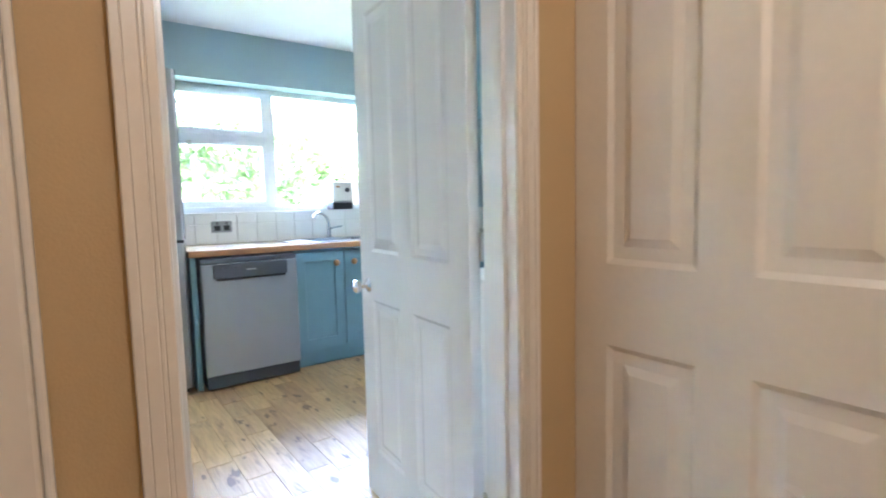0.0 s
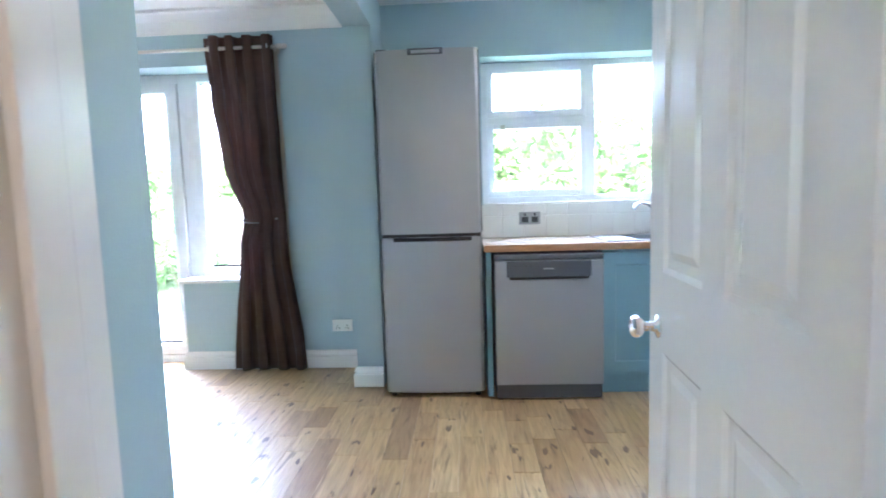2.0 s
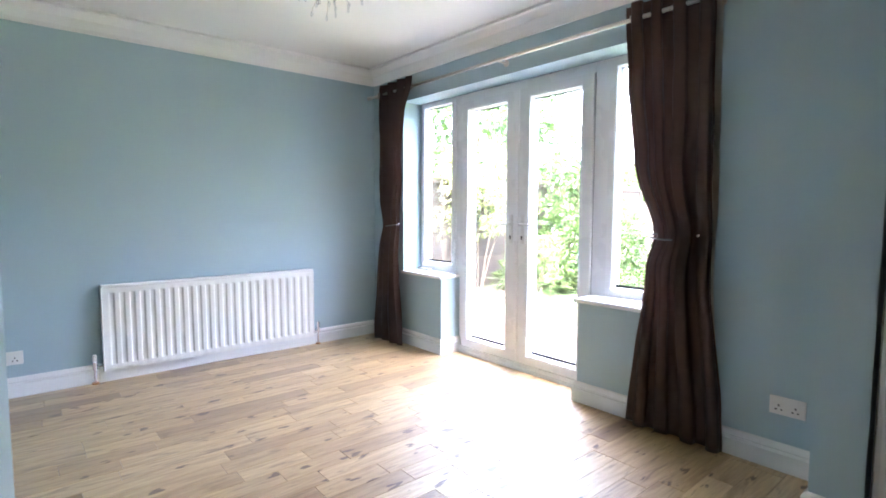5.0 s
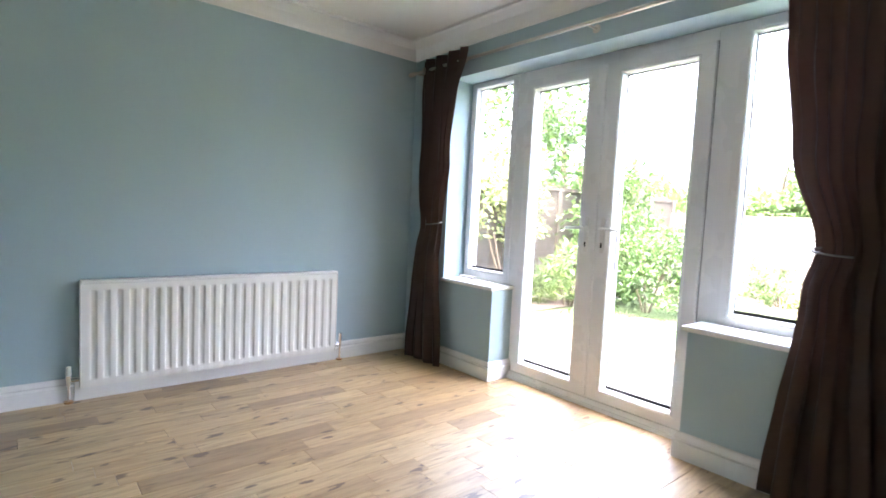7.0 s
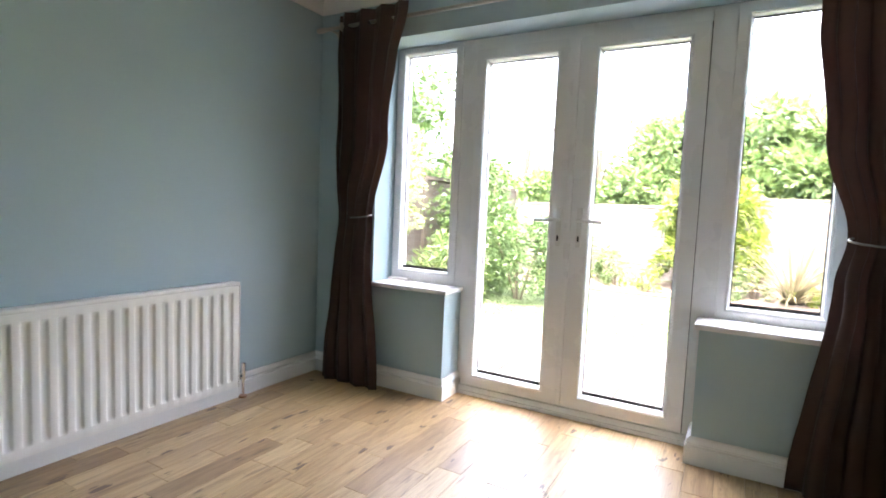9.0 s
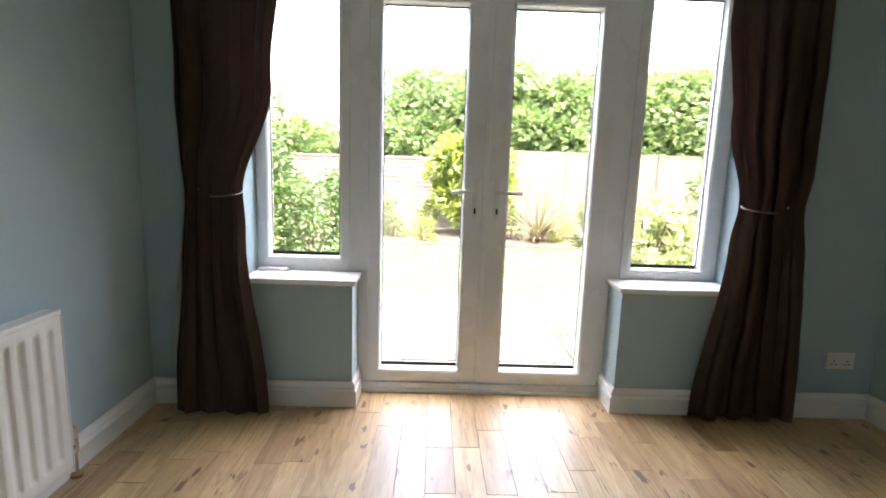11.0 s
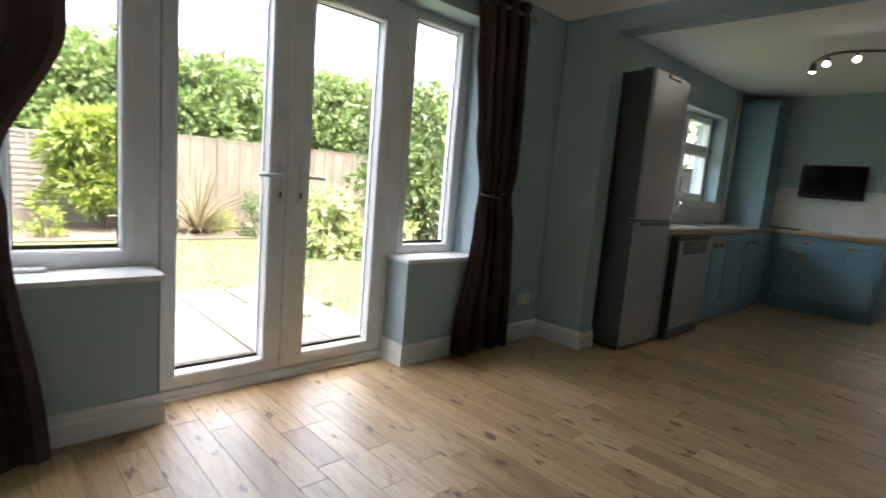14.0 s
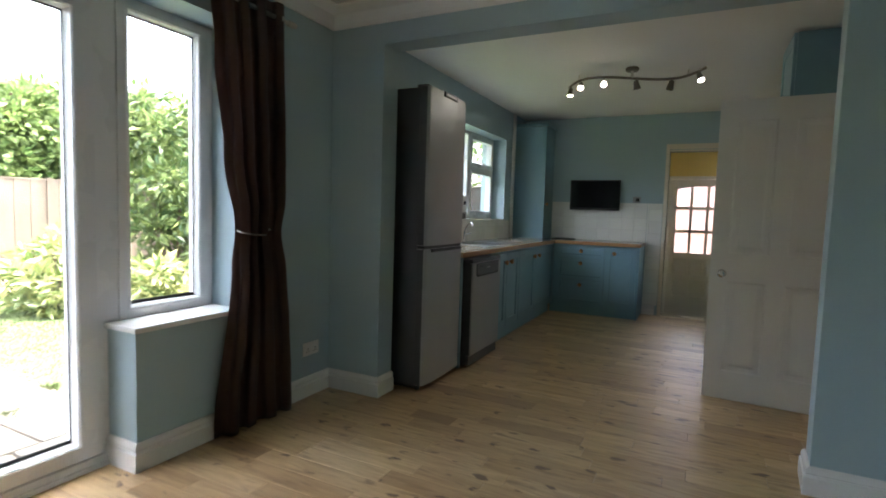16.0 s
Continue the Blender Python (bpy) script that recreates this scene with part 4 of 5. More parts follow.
for x0, x1 in ((DX0 - 0.002, DX0 + 0.004), (DX1 - 0.004, DX1 + 0.002)):
    part("door_edge", box(x0, x1, DY + 0.006, DY + 0.031, 0.10, 0.815, 0.0015), MIDGREY, dd)
part("control_panel", box(DX0 + 0.07, DX1 - 0.07, DY - 0.012, DY + 0.01, 0.725, 0.815, 0.004), DARKGREY, dd, "dark control panel")
part("handle_recess", box(DX0 + 0.085, DX1 - 0.085, DY - 0.018, DY, 0.712, 0.728, 0.004), BLACK, dd)
part("badge", box(1.40, 1.46, DY - 0.0135, DY - 0.011, 0.768, 0.776), STEEL, dd)
for k in range(4):
    part("button", cyl((1.24 + 0.03 * k, DY - 0.010, 0.79), (1.24 + 0.03 * k, DY - 0.015, 0.79), 0.006, seg=10), MIDGREY, dd)
part("kickboard", box(DX0 + 0.004, DX1 - 0.004, DY + 0.012, DY + 0.03, 0.012, 0.093, 0.003), DARKGREY, dish, "dark grey kickboard")
for x in (DX0 + 0.05, DX1 - 0.05):
    part("foot", cyl((x, DY + 0.08, 0.0), (x, DY + 0.08, 0.025), 0.018), BLACK, dish)
solid("end_panel", box(1.078, 1.112, CF + 0.012, 4.44, 0.0, 0.862, 0.002), UNIT, "blue painted cabinet end panel beside the fridge", "panel")


def unit_knob(parent, p, axis):
    part("knob", lathe([(0.010, 0.0), (0.010, 0.009), (0.020, 0.016), (0.024, 0.025), (0.019, 0.034), (0.007, 0.038)], p, axis, 16), KNOBWOOD, parent, "turned wooden knob", True)


def shaker(name, u0, u1, z0, z1, face, axis, parent, rail=0.07):
    """A framed cabinet front, facing -y (axis y), +y (axis Y) or -x (axis x) at the given face."""
    bm = panelled(u1 - u0, z1 - z0, 0.02, [(rail, u1 - u0 - rail, rail, z1 - z0 - rail)], ((0.004, -0.008),), both=False)
    # local x across, outer side y = 0
    if axis == "y":
        m = Matrix.Translation((u1, face, z0)) @ Matrix.Rotation(math.pi, 4, "Z")
    elif axis == "Y":
        m = Matrix.Translation((u0, face, z0))
    else:
        m = Matrix.Translation((face, u0, z0)) @ Matrix.Rotation(math.pi / 2, 4, "Z")
    bmesh.ops.transform(bm, matrix=m, verts=bm.verts)
    return part(name, bm, UNIT, parent)


su = thing("base_cabinet", (2.12, 4.1, 0), "blue painted base cabinet under the sink with two doors", "cabinet", "kitchen base cabinets")
part("body", box(1.748, 2.50, CF + 0.03, 4.42, 0.12, 0.862), UNIT, su)
for a, b, kx in ((1.752, 2.12, 2.055), (2.128, 2.496, 2.196)):
    d = shaker("door", a, b, 0.135, 0.845, CF + 0.008, "y", su)
    unit_knob(d, (kx, CF + 0.008, 0.755), (0, -1, 0))
part("plinth", box(1.748, 2.50, CF + 0.065, CF + 0.08, 0.0, 0.12), UNIT, su)
cu = thing("base_cabinet", (3.1, 4.1, 0), "blue painted base cabinet with doors running into the corner", "cabinet", "kitchen base cabinets")
part("body", box(2.502, 3.86, CF + 0.03, 4.42, 0.12, 0.862), UNIT, cu)
for a, b, kx in ((2.506, 3.06, 2.98), (3.066, 3.84, 3.15)):
    d = shaker("door", a, b, 0.135, 0.845, CF + 0.008, "y", cu)
    unit_knob(d, (kx, CF + 0.008, 0.755), (0, -1, 0))
part("plinth", box(2.502, 3.90, CF + 0.065, CF + 0.08, 0.0, 0.12), UNIT, cu)
EF = 3.862
du1 = thing("drawer_unit", (4.1, 3.53, 0), "blue painted drawer unit with three drawers", "cabinet", "kitchen base cabinets")
part("body", box(EF + 0.022, 4.40, 3.236, 3.862, 0.12, 0.862), UNIT, du1)
for z0, z1 in ((0.705, 0.845), (0.44, 0.695), (0.135, 0.43)):
    d = shaker("drawer_front", 3.245, 3.80, z0, z1, EF, "x", du1, 0.035)
    unit_knob(d, (EF, 3.52, z1 - 0.06), (-1, 0, 0))
part("plinth", box(EF + 0.065, EF + 0.08, 3.236, 3.90, 0.0, 0.12), UNIT, du1)
eu = thing("base_cabinet", (4.1, 3.05, 0), "narrow blue painted base cabinet at the end of the worktop", "cabinet", "kitchen base cabinets")
part("body", box(EF + 0.022, 4.40, 2.87, 3.234, 0.12, 0.862), UNIT, eu)
d = shaker("door", 2.885, 3.234, 0.135, 0.845, EF, "x", eu, 0.06)
unit_knob(d, (EF, 3.13, 0.775), (-1, 0, 0))
part("end_panel", box(EF + 0.004, 4.41, 2.852, 2.869, 0.0, 0.862, 0.002), UNIT, eu)
part("plinth", box(EF + 0.065, EF + 0.08, 2.87, 3.234, 0.0, 0.12), UNIT, eu)

# worktop with an inset sink
SX0, SX1, SB0, SB1 = 1.98, 2.42, 3.97, 4.34
wt = thing("worktop", (2.7, 4.15, 0.865), "pale oak worktop with an oiled front edge", "worktop")
part("top", boxes([(1.07, SX0, CF, NY, 0.866, 0.905), (SX1, EX, CF, NY, 0.866, 0.905), (SX0, SX1, CF, SB0, 0.866, 0.905), (SX0, SX1, SB1, NY, 0.866, 0.905), (3.845, EX, 2.845, CF, 0.866, 0.905)]), TOPWOOD, wt)
part("front_edge", boxes([(1.07, 3.845, CF - 0.006, CF, 0.864, 0.904), (3.839, 3.845, 2.845, CF - 0.006, 0.864, 0.904), (3.839, EX, 2.839, 2.845, 0.864, 0.904)], 0.0015), TIMBER, wt, "darker oiled timber edge")
sink = thing("sink", (2.35, 4.15, 0.905), "stainless steel inset sink with a drainer", "sink")
part("rim", boxes([(1.80, SX0, SB0 - 0.03, SB1 + 0.05, 0.905, 0.911), (SX1, 2.86, SB0 - 0.03, SB1 + 0.05, 0.905, 0.911), (SX0, SX1, SB0 - 0.03, SB0, 0.905, 0.911), (SX0, SX1, SB1, SB1 + 0.05, 0.905, 0.911)], 0.002), STEEL, sink)
part("bowl", boxes([(SX0, SX0 + 0.004, SB0, SB1, 0.73, 0.908), (SX1 - 0.004, SX1, SB0, SB1, 0.73, 0.908), (SX0, SX1, SB0, SB0 + 0.004, 0.73, 0.908), (SX0, SX1, SB1 - 0.004, SB1, 0.73, 0.908), (SX0, SX1, SB0, SB1, 0.726, 0.73)]), STEEL, sink)
for k in range(6):
    part("drainer_rib", box(2.47, 2.82, 4.0 + 0.055 * k, 4.015 + 0.055 * k, 0.911, 0.915, 0.0015), STEEL, sink)
tap = thing("mixer_tap", (2.23, 4.365, 0.911), "chrome kitchen mixer tap with an arched spout", "tap")
part("base", lathe([(0.026, 0), (0.026, 0.008), (0.018, 0.014), (0.017, 0.075), (0.012, 0.085)], (2.23, 4.365, 0.911)), CHROME, tap, smooth=True)
arch = [(2.23, 4.365, 0.98), (2.225, 4.36, 1.03), (2.20, 4.33, 1.075), (2.15, 4.285, 1.108), (2.09, 4.235, 1.118), (2.045, 4.20, 1.105), (2.03, 4.188, 1.08)]
part("spout", tube(arch, 0.011, 12), CHROME, tap, smooth=True)
part("tap_handle", tube([(2.24, 4.365, 0.985), (2.265, 4.36, 0.992), (2.315, 4.345, 1.0), (2.335, 4.338, 1.003)], 0.0075, 10), CHROME, tap, "chrome lever", True)

socket("kitchen_socket", NY - 0.008, 1.335, 1.481, 0.992, 1.078, "y", "brushed steel double socket with black outlets on the tiles", STEEL, True, True)

app = thing("small_appliance", (2.42, 4.54, 1.142), "small white and black appliance on the window sill", "appliance")
part("base", box(2.325, 2.515, 4.475, 4.61, 1.142, 1.21, 0.01), BLACK, app, "black lower half")
part("body", box(2.325, 2.515, 4.475, 4.61, 1.21, 1.385, 0.015), PLASTIC, app)
part("tray", box(2.335, 2.505, 4.468, 4.478, 1.20, 1.215, 0.002), STEEL, app)
part("dial", cyl((2.46, 4.476, 1.31), (2.46, 4.466, 1.31), 0.02), DARKGREY, app)
part("button", box(2.36, 2.39, 4.47, 4.476, 1.33, 1.345, 0.002), TIMBER, app)

# tall boiler cupboard on the worktop, pipe, television, switch
bc = thing("wall_cupboard", (4.2, 4.24, 0.905), "tall blue painted cupboard standing on the worktop corner", "cupboard")
part("body", box(3.995, EX, 4.05, NY, 0.905, 2.33, 0.002), UNIT, bc)
part("cornice", boxes([(3.965, EX, 4.02, NY, 2.33, 2.355), (3.975, EX, 4.03, NY, 2.355, 2.375)], 0.004), UNIT, bc)
d = shaker("door", 4.002, 4.414, 0.925, 2.32, 4.048, "y", bc, 0.07)
unit_knob(d, (4.05, 4.048, 1.35), (0, -1, 0))
solid("pipe", tube([(3.86, 4.435, 0.908), (3.86, 4.435, 2.48)], 0.022, 14), PLASTIC, "white painted vertical pipe", "pipe", smooth=True)
tv = thing("television", (4.39, 3.49, 1.29), "black flat television on the kitchen wall", "television")
part("casing", box(4.35, 4.40, 3.172, 3.80, 1.292, 1.68, 0.006), BLACK, tv)
part("screen", box(4.347, 4.351, 3.19, 3.782, 1.325, 1.665), SCREEN, tv)
part("badge", box(4.348, 4.3505, 3.46, 3.51, 1.303, 1.308), STEEL, tv)
part("wall_mount", box(4.40, EX, 3.4, 3.56, 1.4, 1.56), BLACK, tv)
sw = thing("light_switch", (EX, 2.975, 1.40), "brushed steel light switch on the end wall", "switch")
part("plate", box(EX - 0.008, EX, 2.93, 3.02, 1.395, 1.475, 0.003), STEEL, sw)
part("rocker", box(EX - 0.014, EX - 0.008, 2.945, 2.985, 1.415, 1.455, 0.002), BLACK, sw)
solid("black_mat", box(4.08, 4.34, 3.70, 3.96, 0.905, 0.918, 0.005), BLACK, "flat black mat on the worktop", "mat")

# spotlight bar on the kitchen ceiling
spot = thing("spotlight_bar", (2.22, 2.87, TOP), "dark metal wavy spotlight bar with six small lamps, four lit", "ceiling light")
A, Bp = Vector((2.38, 3.41, 2.40)), Vector((2.09, 2.28, 2.40))
side = Vector((0.97, -0.25, 0)).normalized()
bar = [A + (Bp - A) * (i / 40) + side * -0.2 * math.sin(2 * math.pi * (i / 40)) for i in range(41)]
part("bar", tube(bar, 0.011, 10), BRONZE, spot, smooth=True)
part("ceiling_plate", cyl((2.235, 2.845, TOP - 0.03), (2.235, 2.845, TOP), 0.055, seg=28, bevel=0.006), BRONZE, spot)
part("stem", cyl((2.235, 2.845, 2.40), (2.235, 2.845, TOP - 0.03), 0.012), SATIN, spot)
for i in (6, 34):
    part("stem", cyl(bar[i] + Vector((0, 0, -0.005)), bar[i] + Vector((0, 0, 0.05)), 0.006), SATIN, spot)
BULB = glow_mat("lit_lamp", (1.0, 0.93, 0.84), 4)
AMBER = mat("unlit_lamp", (0.55, 0.45, 0.28), 0.25, metal=0.6)
AIM = [(-0.2, 0.0, -0.98), (-0.7, -0.1, -0.7), (-0.8, -0.1, -0.55), (0.2, -0.2, -0.95), (-0.1, 0.2, -0.97), (-0.45, -0.3, -0.83)]
for k, i in enumerate((1, 7, 14, 21, 29, 38)):
    p, a = bar[i], Vector(AIM[k]).normalized()
    h = p + Vector((0, 0, -0.045))
    hd = part("lamp_head", lathe([(0.014, -0.03), (0.02, -0.026), (0.026, 0.02), (0.031, 0.045), (0.028, 0.045), (0.02, 0.02)], h, a, 16, bm=cyl(p, h, 0.006, seg=8)), BRONZE, spot, "dark satin metal lamp head")
    lit = k not in (3, 4)
    part("bulb", lathe([(0.001, 0.036), (0.019, 0.038), (0.019, 0.044), (0.001, 0.048)], h, a, 16), BULB if lit else AMBER, hd)
    if lit:
        lamp = new("spot_light", bpy.data.lights.new("spot_light", "SPOT"))
        lamp.data.energy, lamp.data.color, lamp.data.spot_size, lamp.data.spot_blend, lamp.data.shadow_soft_size = 0.16, (1.0, 0.90, 0.76), radians(100), 0.6, 0.025
        lamp.matrix_world = look(h + a * 0.06, h + a)

# units by the back wall behind the open door
wc = thing("wall_cabinet", (1.91, 1.55, 1.45), "blue painted wall cabinet on the back wall", "cabinet")
part("body", box(1.645, 2.175, SY, 1.745, 1.45, 2.465, 0.002), UNIT, wc)
d = shaker("door", 1.648, 2.172, 1.455, 2.46, 1.767, "Y", wc)
unit_knob(d, (2.12, 1.767, 1.55), (0, 1, 0))
bu = thing("base_cabinet", (2.3, 1.66, 0), "blue painted base cabinet along the back wall", "cabinet", "kitchen base cabinets")
part("body", box(2.26, 3.4, SY, 1.93, 0.0, 0.865), UNIT, bu)
for a in (2.265, 2.835):
    shaker("door", a, a + 0.56, 0.135, 0.845, 1.952, "Y", bu)
solid("back_worktop", box(2.255, 3.42, SY, 1.97, 0.866, 0.905, 0.003), TOPWOOD, "pale oak worktop along the back wall", "worktop")
ck = thing("cooker", (1.95, 1.66, 0), "white freestanding cooker with control knobs", "cooker")
part("body", box(1.655, 2.248, SY + 0.02, 1.95, 0.0, 0.90, 0.004), ENAMEL, ck)
part("splash_panel", box(1.655, 2.248, SY + 0.005, SY + 0.02, 0.0, 1.38, 0.003), ENAMEL, ck)
part("oven_door", box(1.67, 2.233, 1.95, 1.975, 0.12, 0.72, 0.006), BLACK, ck)
for k in range(5):
    part("knob", cyl((1.73 + 0.11 * k, 1.95, 0.81), (1.73 + 0.11 * k, 1.975, 0.81), 0.02, seg=14), PLASTIC, ck)

# ---- garden ----
GZ = -0.13
solid("ground", box(-600, 600, OUT - 0.02, 900, GZ - 0.5, GZ), GRASS, "green garden lawn", "lawn", kind="structure")
ground_rest = solid("house_ground", box(-600, 600, -600, OUT - 0.02, GZ - 0.62, GZ - 0.12), SOIL, "bare ground around the house", "ground", kind="structure")
solid("brick_wall", box(9.2, 9.45, -2, 6.5, -0.3, 2.6), BRICK, "reddish brick wall outside the back door", "wall", kind="structure")


def leaves(rng, n, sampler, size, spread=1.0, aspect=2.0, droop=0.3):
    """Many small folded leaves, placed by sampler() -> (point, outward); one joined mesh as arrays."""
    v, f = [], []
    for _ in range(n):
        p, o = sampler()
        d = (o + Vector((rng.gauss(0, 0.6), rng.gauss(0, 0.6), rng.gauss(0, 0.5) - droop)) * spread).normalized()
        s = d.cross(Vector((rng.gauss(0, 1), rng.gauss(0, 1), rng.gauss(0, 1)))).normalized()
        l = size * rng.uniform(0.6, 1.35)
        w = l / aspect
        nrm = d.cross(s) * (l * 0.12)
        k = len(v)
        v += [tuple(p), tuple(p + d * l * 0.5 + s * w * 0.5 - nrm), tuple(p + d * l), tuple(p + d * l * 0.5 - s * w * 0.5 - nrm)]
        f += [(k, k + 1, k + 2), (k, k + 2, k + 3)]
    return v, f


def leaf_part(name, vf, material, parent):
    me = bpy.data.meshes.new(name)
    me.from_pydata(vf[0], [], vf[1])
    me.materials.append(material)
    ob = new(name, me)
    if parent is not None:
        ob.parent = parent
        me.transform(Matrix.Translation(-ORIGIN[parent.name]))
    return ob


def clumps(rng, cx, cy, z0, rx, ry, h, count, size):
    """Uneven crown: clump centres filling a rough dome, leaves in a shell round each."""
    cs = []
    for _ in range(count):
        a, u = rng.uniform(0, 2 * math.pi), rng.uniform(0.0, 1)
        zz = rng.uniform(0.05, 0.97)
        rad = math.sqrt(max(0.02, 1 - (zz * 1.02 - 0.18) ** 2)) * (0.35 + 0.65 * math.sqrt(u))
        wob = 1 + 0.25 * noise.noise(Vector((math.cos(a) * 1.5 + cx, math.sin(a) * 1.5 + cy, zz * 2)))
        cs.append((Vector((cx + rx * rad * wob * math.cos(a), cy + ry * rad * wob * math.sin(a), z0 + h * zz * (0.88 + 0.12 * wob))), size * rng.uniform(0.7, 1.3)))

    def sampler():
        c, r = cs[rng.randrange(len(cs))]
        o = Vector((rng.gauss(0, 1), rng.gauss(0, 1), rng.gauss(0.25, 1))).normalized()
        return c + o * r * rng.uniform(0.55, 1.0), o
    return sampler


def bush(name, x, y, rx, ry, h, material, n, leaf, label, category, seed, clump=60, lift=0.0, spread=1.0, aspect=2.0):
    rng = random.Random(seed)
    b = thing(name, (x, y, GZ), label, category)
    stems = None
    for k in range(5):
        a = 1.3 * k + seed
        stems = tube([(x + 0.04 * math.cos(a), y + 0.04 * math.sin(a), GZ - 0.02), (x + 0.3 * rx * math.cos(a), y + 0.3 * ry * math.sin(a), GZ + h * 0.4), (x + 0.6 * rx * math.cos(a), y + 0.6 * ry * math.sin(a), GZ + h * 0.8)], 0.016, 6, stems)
    part("stems", stems, BARK, b)
    leaf_part("crown", leaves(rng, n, clumps(rng, x, y, GZ + lift, rx, ry, h, clump, 0.16 * (rx + ry + h) / 2.2), leaf, spread, aspect), material, b)
    return b


# paving slabs
patio = thing("patio", (-2.2, 6.0, GZ), "pale concrete paving slabs with grass in the joints", "patio", kind="structure")
part("bedding", box(-5.0, -0.52, OUT, 7.28, GZ - 0.05, GZ + 0.004), SOIL, patio)
slab_meshes = {}
rp = random.Random(11)
yy = OUT + 0.01
row = 0
while yy < 7.2:
    dep = 0.60 if row % 2 == 0 else 0.615
    xx = -0.56
    k = 0
    while xx > -4.9:
        wd = ((0.60, 0.45, 0.60, 0.90), (0.45, 0.60, 0.90, 0.60), (1.05, 0.60, 0.75, 0.60))[row % 3][k % 4]
        key = (wd, dep)
        if key not in slab_meshes:
            slab_meshes[key] = finish("slab", box(-wd / 2 + 0.009, wd / 2 - 0.009, -dep / 2 + 0.009, dep / 2 - 0.009, -0.03, 0.0, 0.005, 1), SLAB)
        ob = new("slab", slab_meshes[key])
        ob.parent = patio
        ob.location = (xx - wd / 2 + 2.2, yy + dep / 2 - 6.0, 0.022 + rp.uniform(-0.003, 0.003))
        ob.rotation_euler = (rp.uniform(-0.004, 0.004), rp.uniform(-0.004, 0.004), 0)
        xx -= wd
        k += 1
    yy += dep
    row += 1


def tufts(rng, pts, n, h, spread):
    v, f = [], []
    for x, y in pts:
        for _ in range(n):
            a, b = x + rng.gauss(0, spread), y + rng.gauss(0, spread)
            q, hh = rng.uniform(0, 6.28), h * rng.uniform(0.5, 1.3)
            k = len(v)
            lx, ly = rng.gauss(0, hh * 0.4), rng.gauss(0, hh * 0.4)
            v += [(a - 0.004 * math.cos(q), b - 0.004 * math.sin(q), GZ), (a + 0.004 * math.cos(q), b + 0.004 * math.sin(q), GZ), (a + lx, b + ly, GZ + hh)]
            f.append((k, k + 1, k + 2))
    return v, f


rg = random.Random(3)
lawn_pts = []
while len(lawn_pts) < 16000:
    x, y = rg.uniform(-5.0, 2.4), 4.9 + 6.2 * rg.random()
    if not (y < 7.33 and x < -0.48):
        lawn_pts.append((x, y))
lawn = leaf_part("grass_blades", tufts(rg, lawn_pts, 4, 0.017, 0.1), BLADE, None)
tagged(lawn, "short mown grass blades of the lawn", "grass", kind="stuff")
weed = leaf_part("joint_weeds", tufts(rg, [(-0.95, 5.95), (-0.92, 6.0), (-1.2, 6.65), (-1.85, 6.2), (-1.1, 7.2), (-0.53, 6.3)], 90, 0.05, 0.05), BLADE, None)
tagged(weed, "tufts of grass growing in the paving joints", "weeds", kind="stuff")

# fences
FB = 13.0


def fence_run(name, along, x0, x1, fixed, material, top, label, lap, group="garden fences"):
    """Lap panels between posts; along x (fixed is y) or along y (fixed is x)."""
    f = thing(name, ((x0 + x1) / 2, fixed, GZ) if along == "x" else (fixed, (x0 + x1) / 2, GZ), label, "fence", group)
    rngf = random.Random(int(abs(x0 * 10)) + 1)

    def put(nm, a, b, z0, z1, d0, d1, m, tilt=0.0):
        own = box(a, b, d0, d1, z0, z1) if along == "x" else box(d0, d1, a, b, z0, z1)
        if tilt:
            for v in own.verts:
                if v.co.z > (z0 + z1) / 2:
                    if along == "x":
                        v.co.y += tilt
                    else:
                        v.co.x += tilt
        part(nm, own, m, f)
    n = max(1, round((x1 - x0) / 1.83))
    w = (x1 - x0) / n
    for k in range(n + 1):
        c = x0 + w * k
        put("post", c - 0.04, c + 0.04, GZ - 0.02, GZ + top + 0.05, fixed - 0.045, fixed + 0.045, material)
    for k in range(n):
        a, b = x0 + w * k + 0.04, x0 + w * (k + 1) - 0.04
        if lap:
            z, step = GZ + 0.03, 0.098
            while z < GZ + top - 0.05:
                dz = rngf.uniform(-0.006, 0.006)
                put("board", a, b, z + dz, z + step + 0.02 + dz, fixed - 0.016, fixed - 0.004, material, 0.014)
                z += step
            for c in (a + 0.02, (a + b) / 2, b - 0.02):
                put("batten", c - 0.018, c + 0.018, GZ + 0.03, GZ + top, fixed - 0.034, fixed - 0.016, material)
        else:
            m = int((b - a) / 0.12)
            for q in range(m):
                u = a + (b - a) * q / m
                put("board", u + 0.002, u + (b - a) / m - 0.002, GZ + 0.02, GZ + top + rngf.uniform(-0.012, 0.012), fixed - 0.014 - (q % 2) * 0.008, fixed, material)
        put("cap", a, b, GZ + top, GZ + top + 0.03, fixed - 0.03, fixed + 0.03, material)


fence_run("fence", "x", -5.4, -1.2, FB, FENCE, 1.48, "weathered overlap panel fence at the end of the lawn", True)
fence_run("fence", "x", -1.2, 4.7, FB - 0.05, PANEL, 1.68, "pale close-boarded fence behind the shrubs", False)
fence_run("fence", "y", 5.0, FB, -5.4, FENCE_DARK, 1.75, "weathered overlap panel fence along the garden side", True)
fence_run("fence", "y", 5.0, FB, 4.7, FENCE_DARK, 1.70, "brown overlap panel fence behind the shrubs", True)
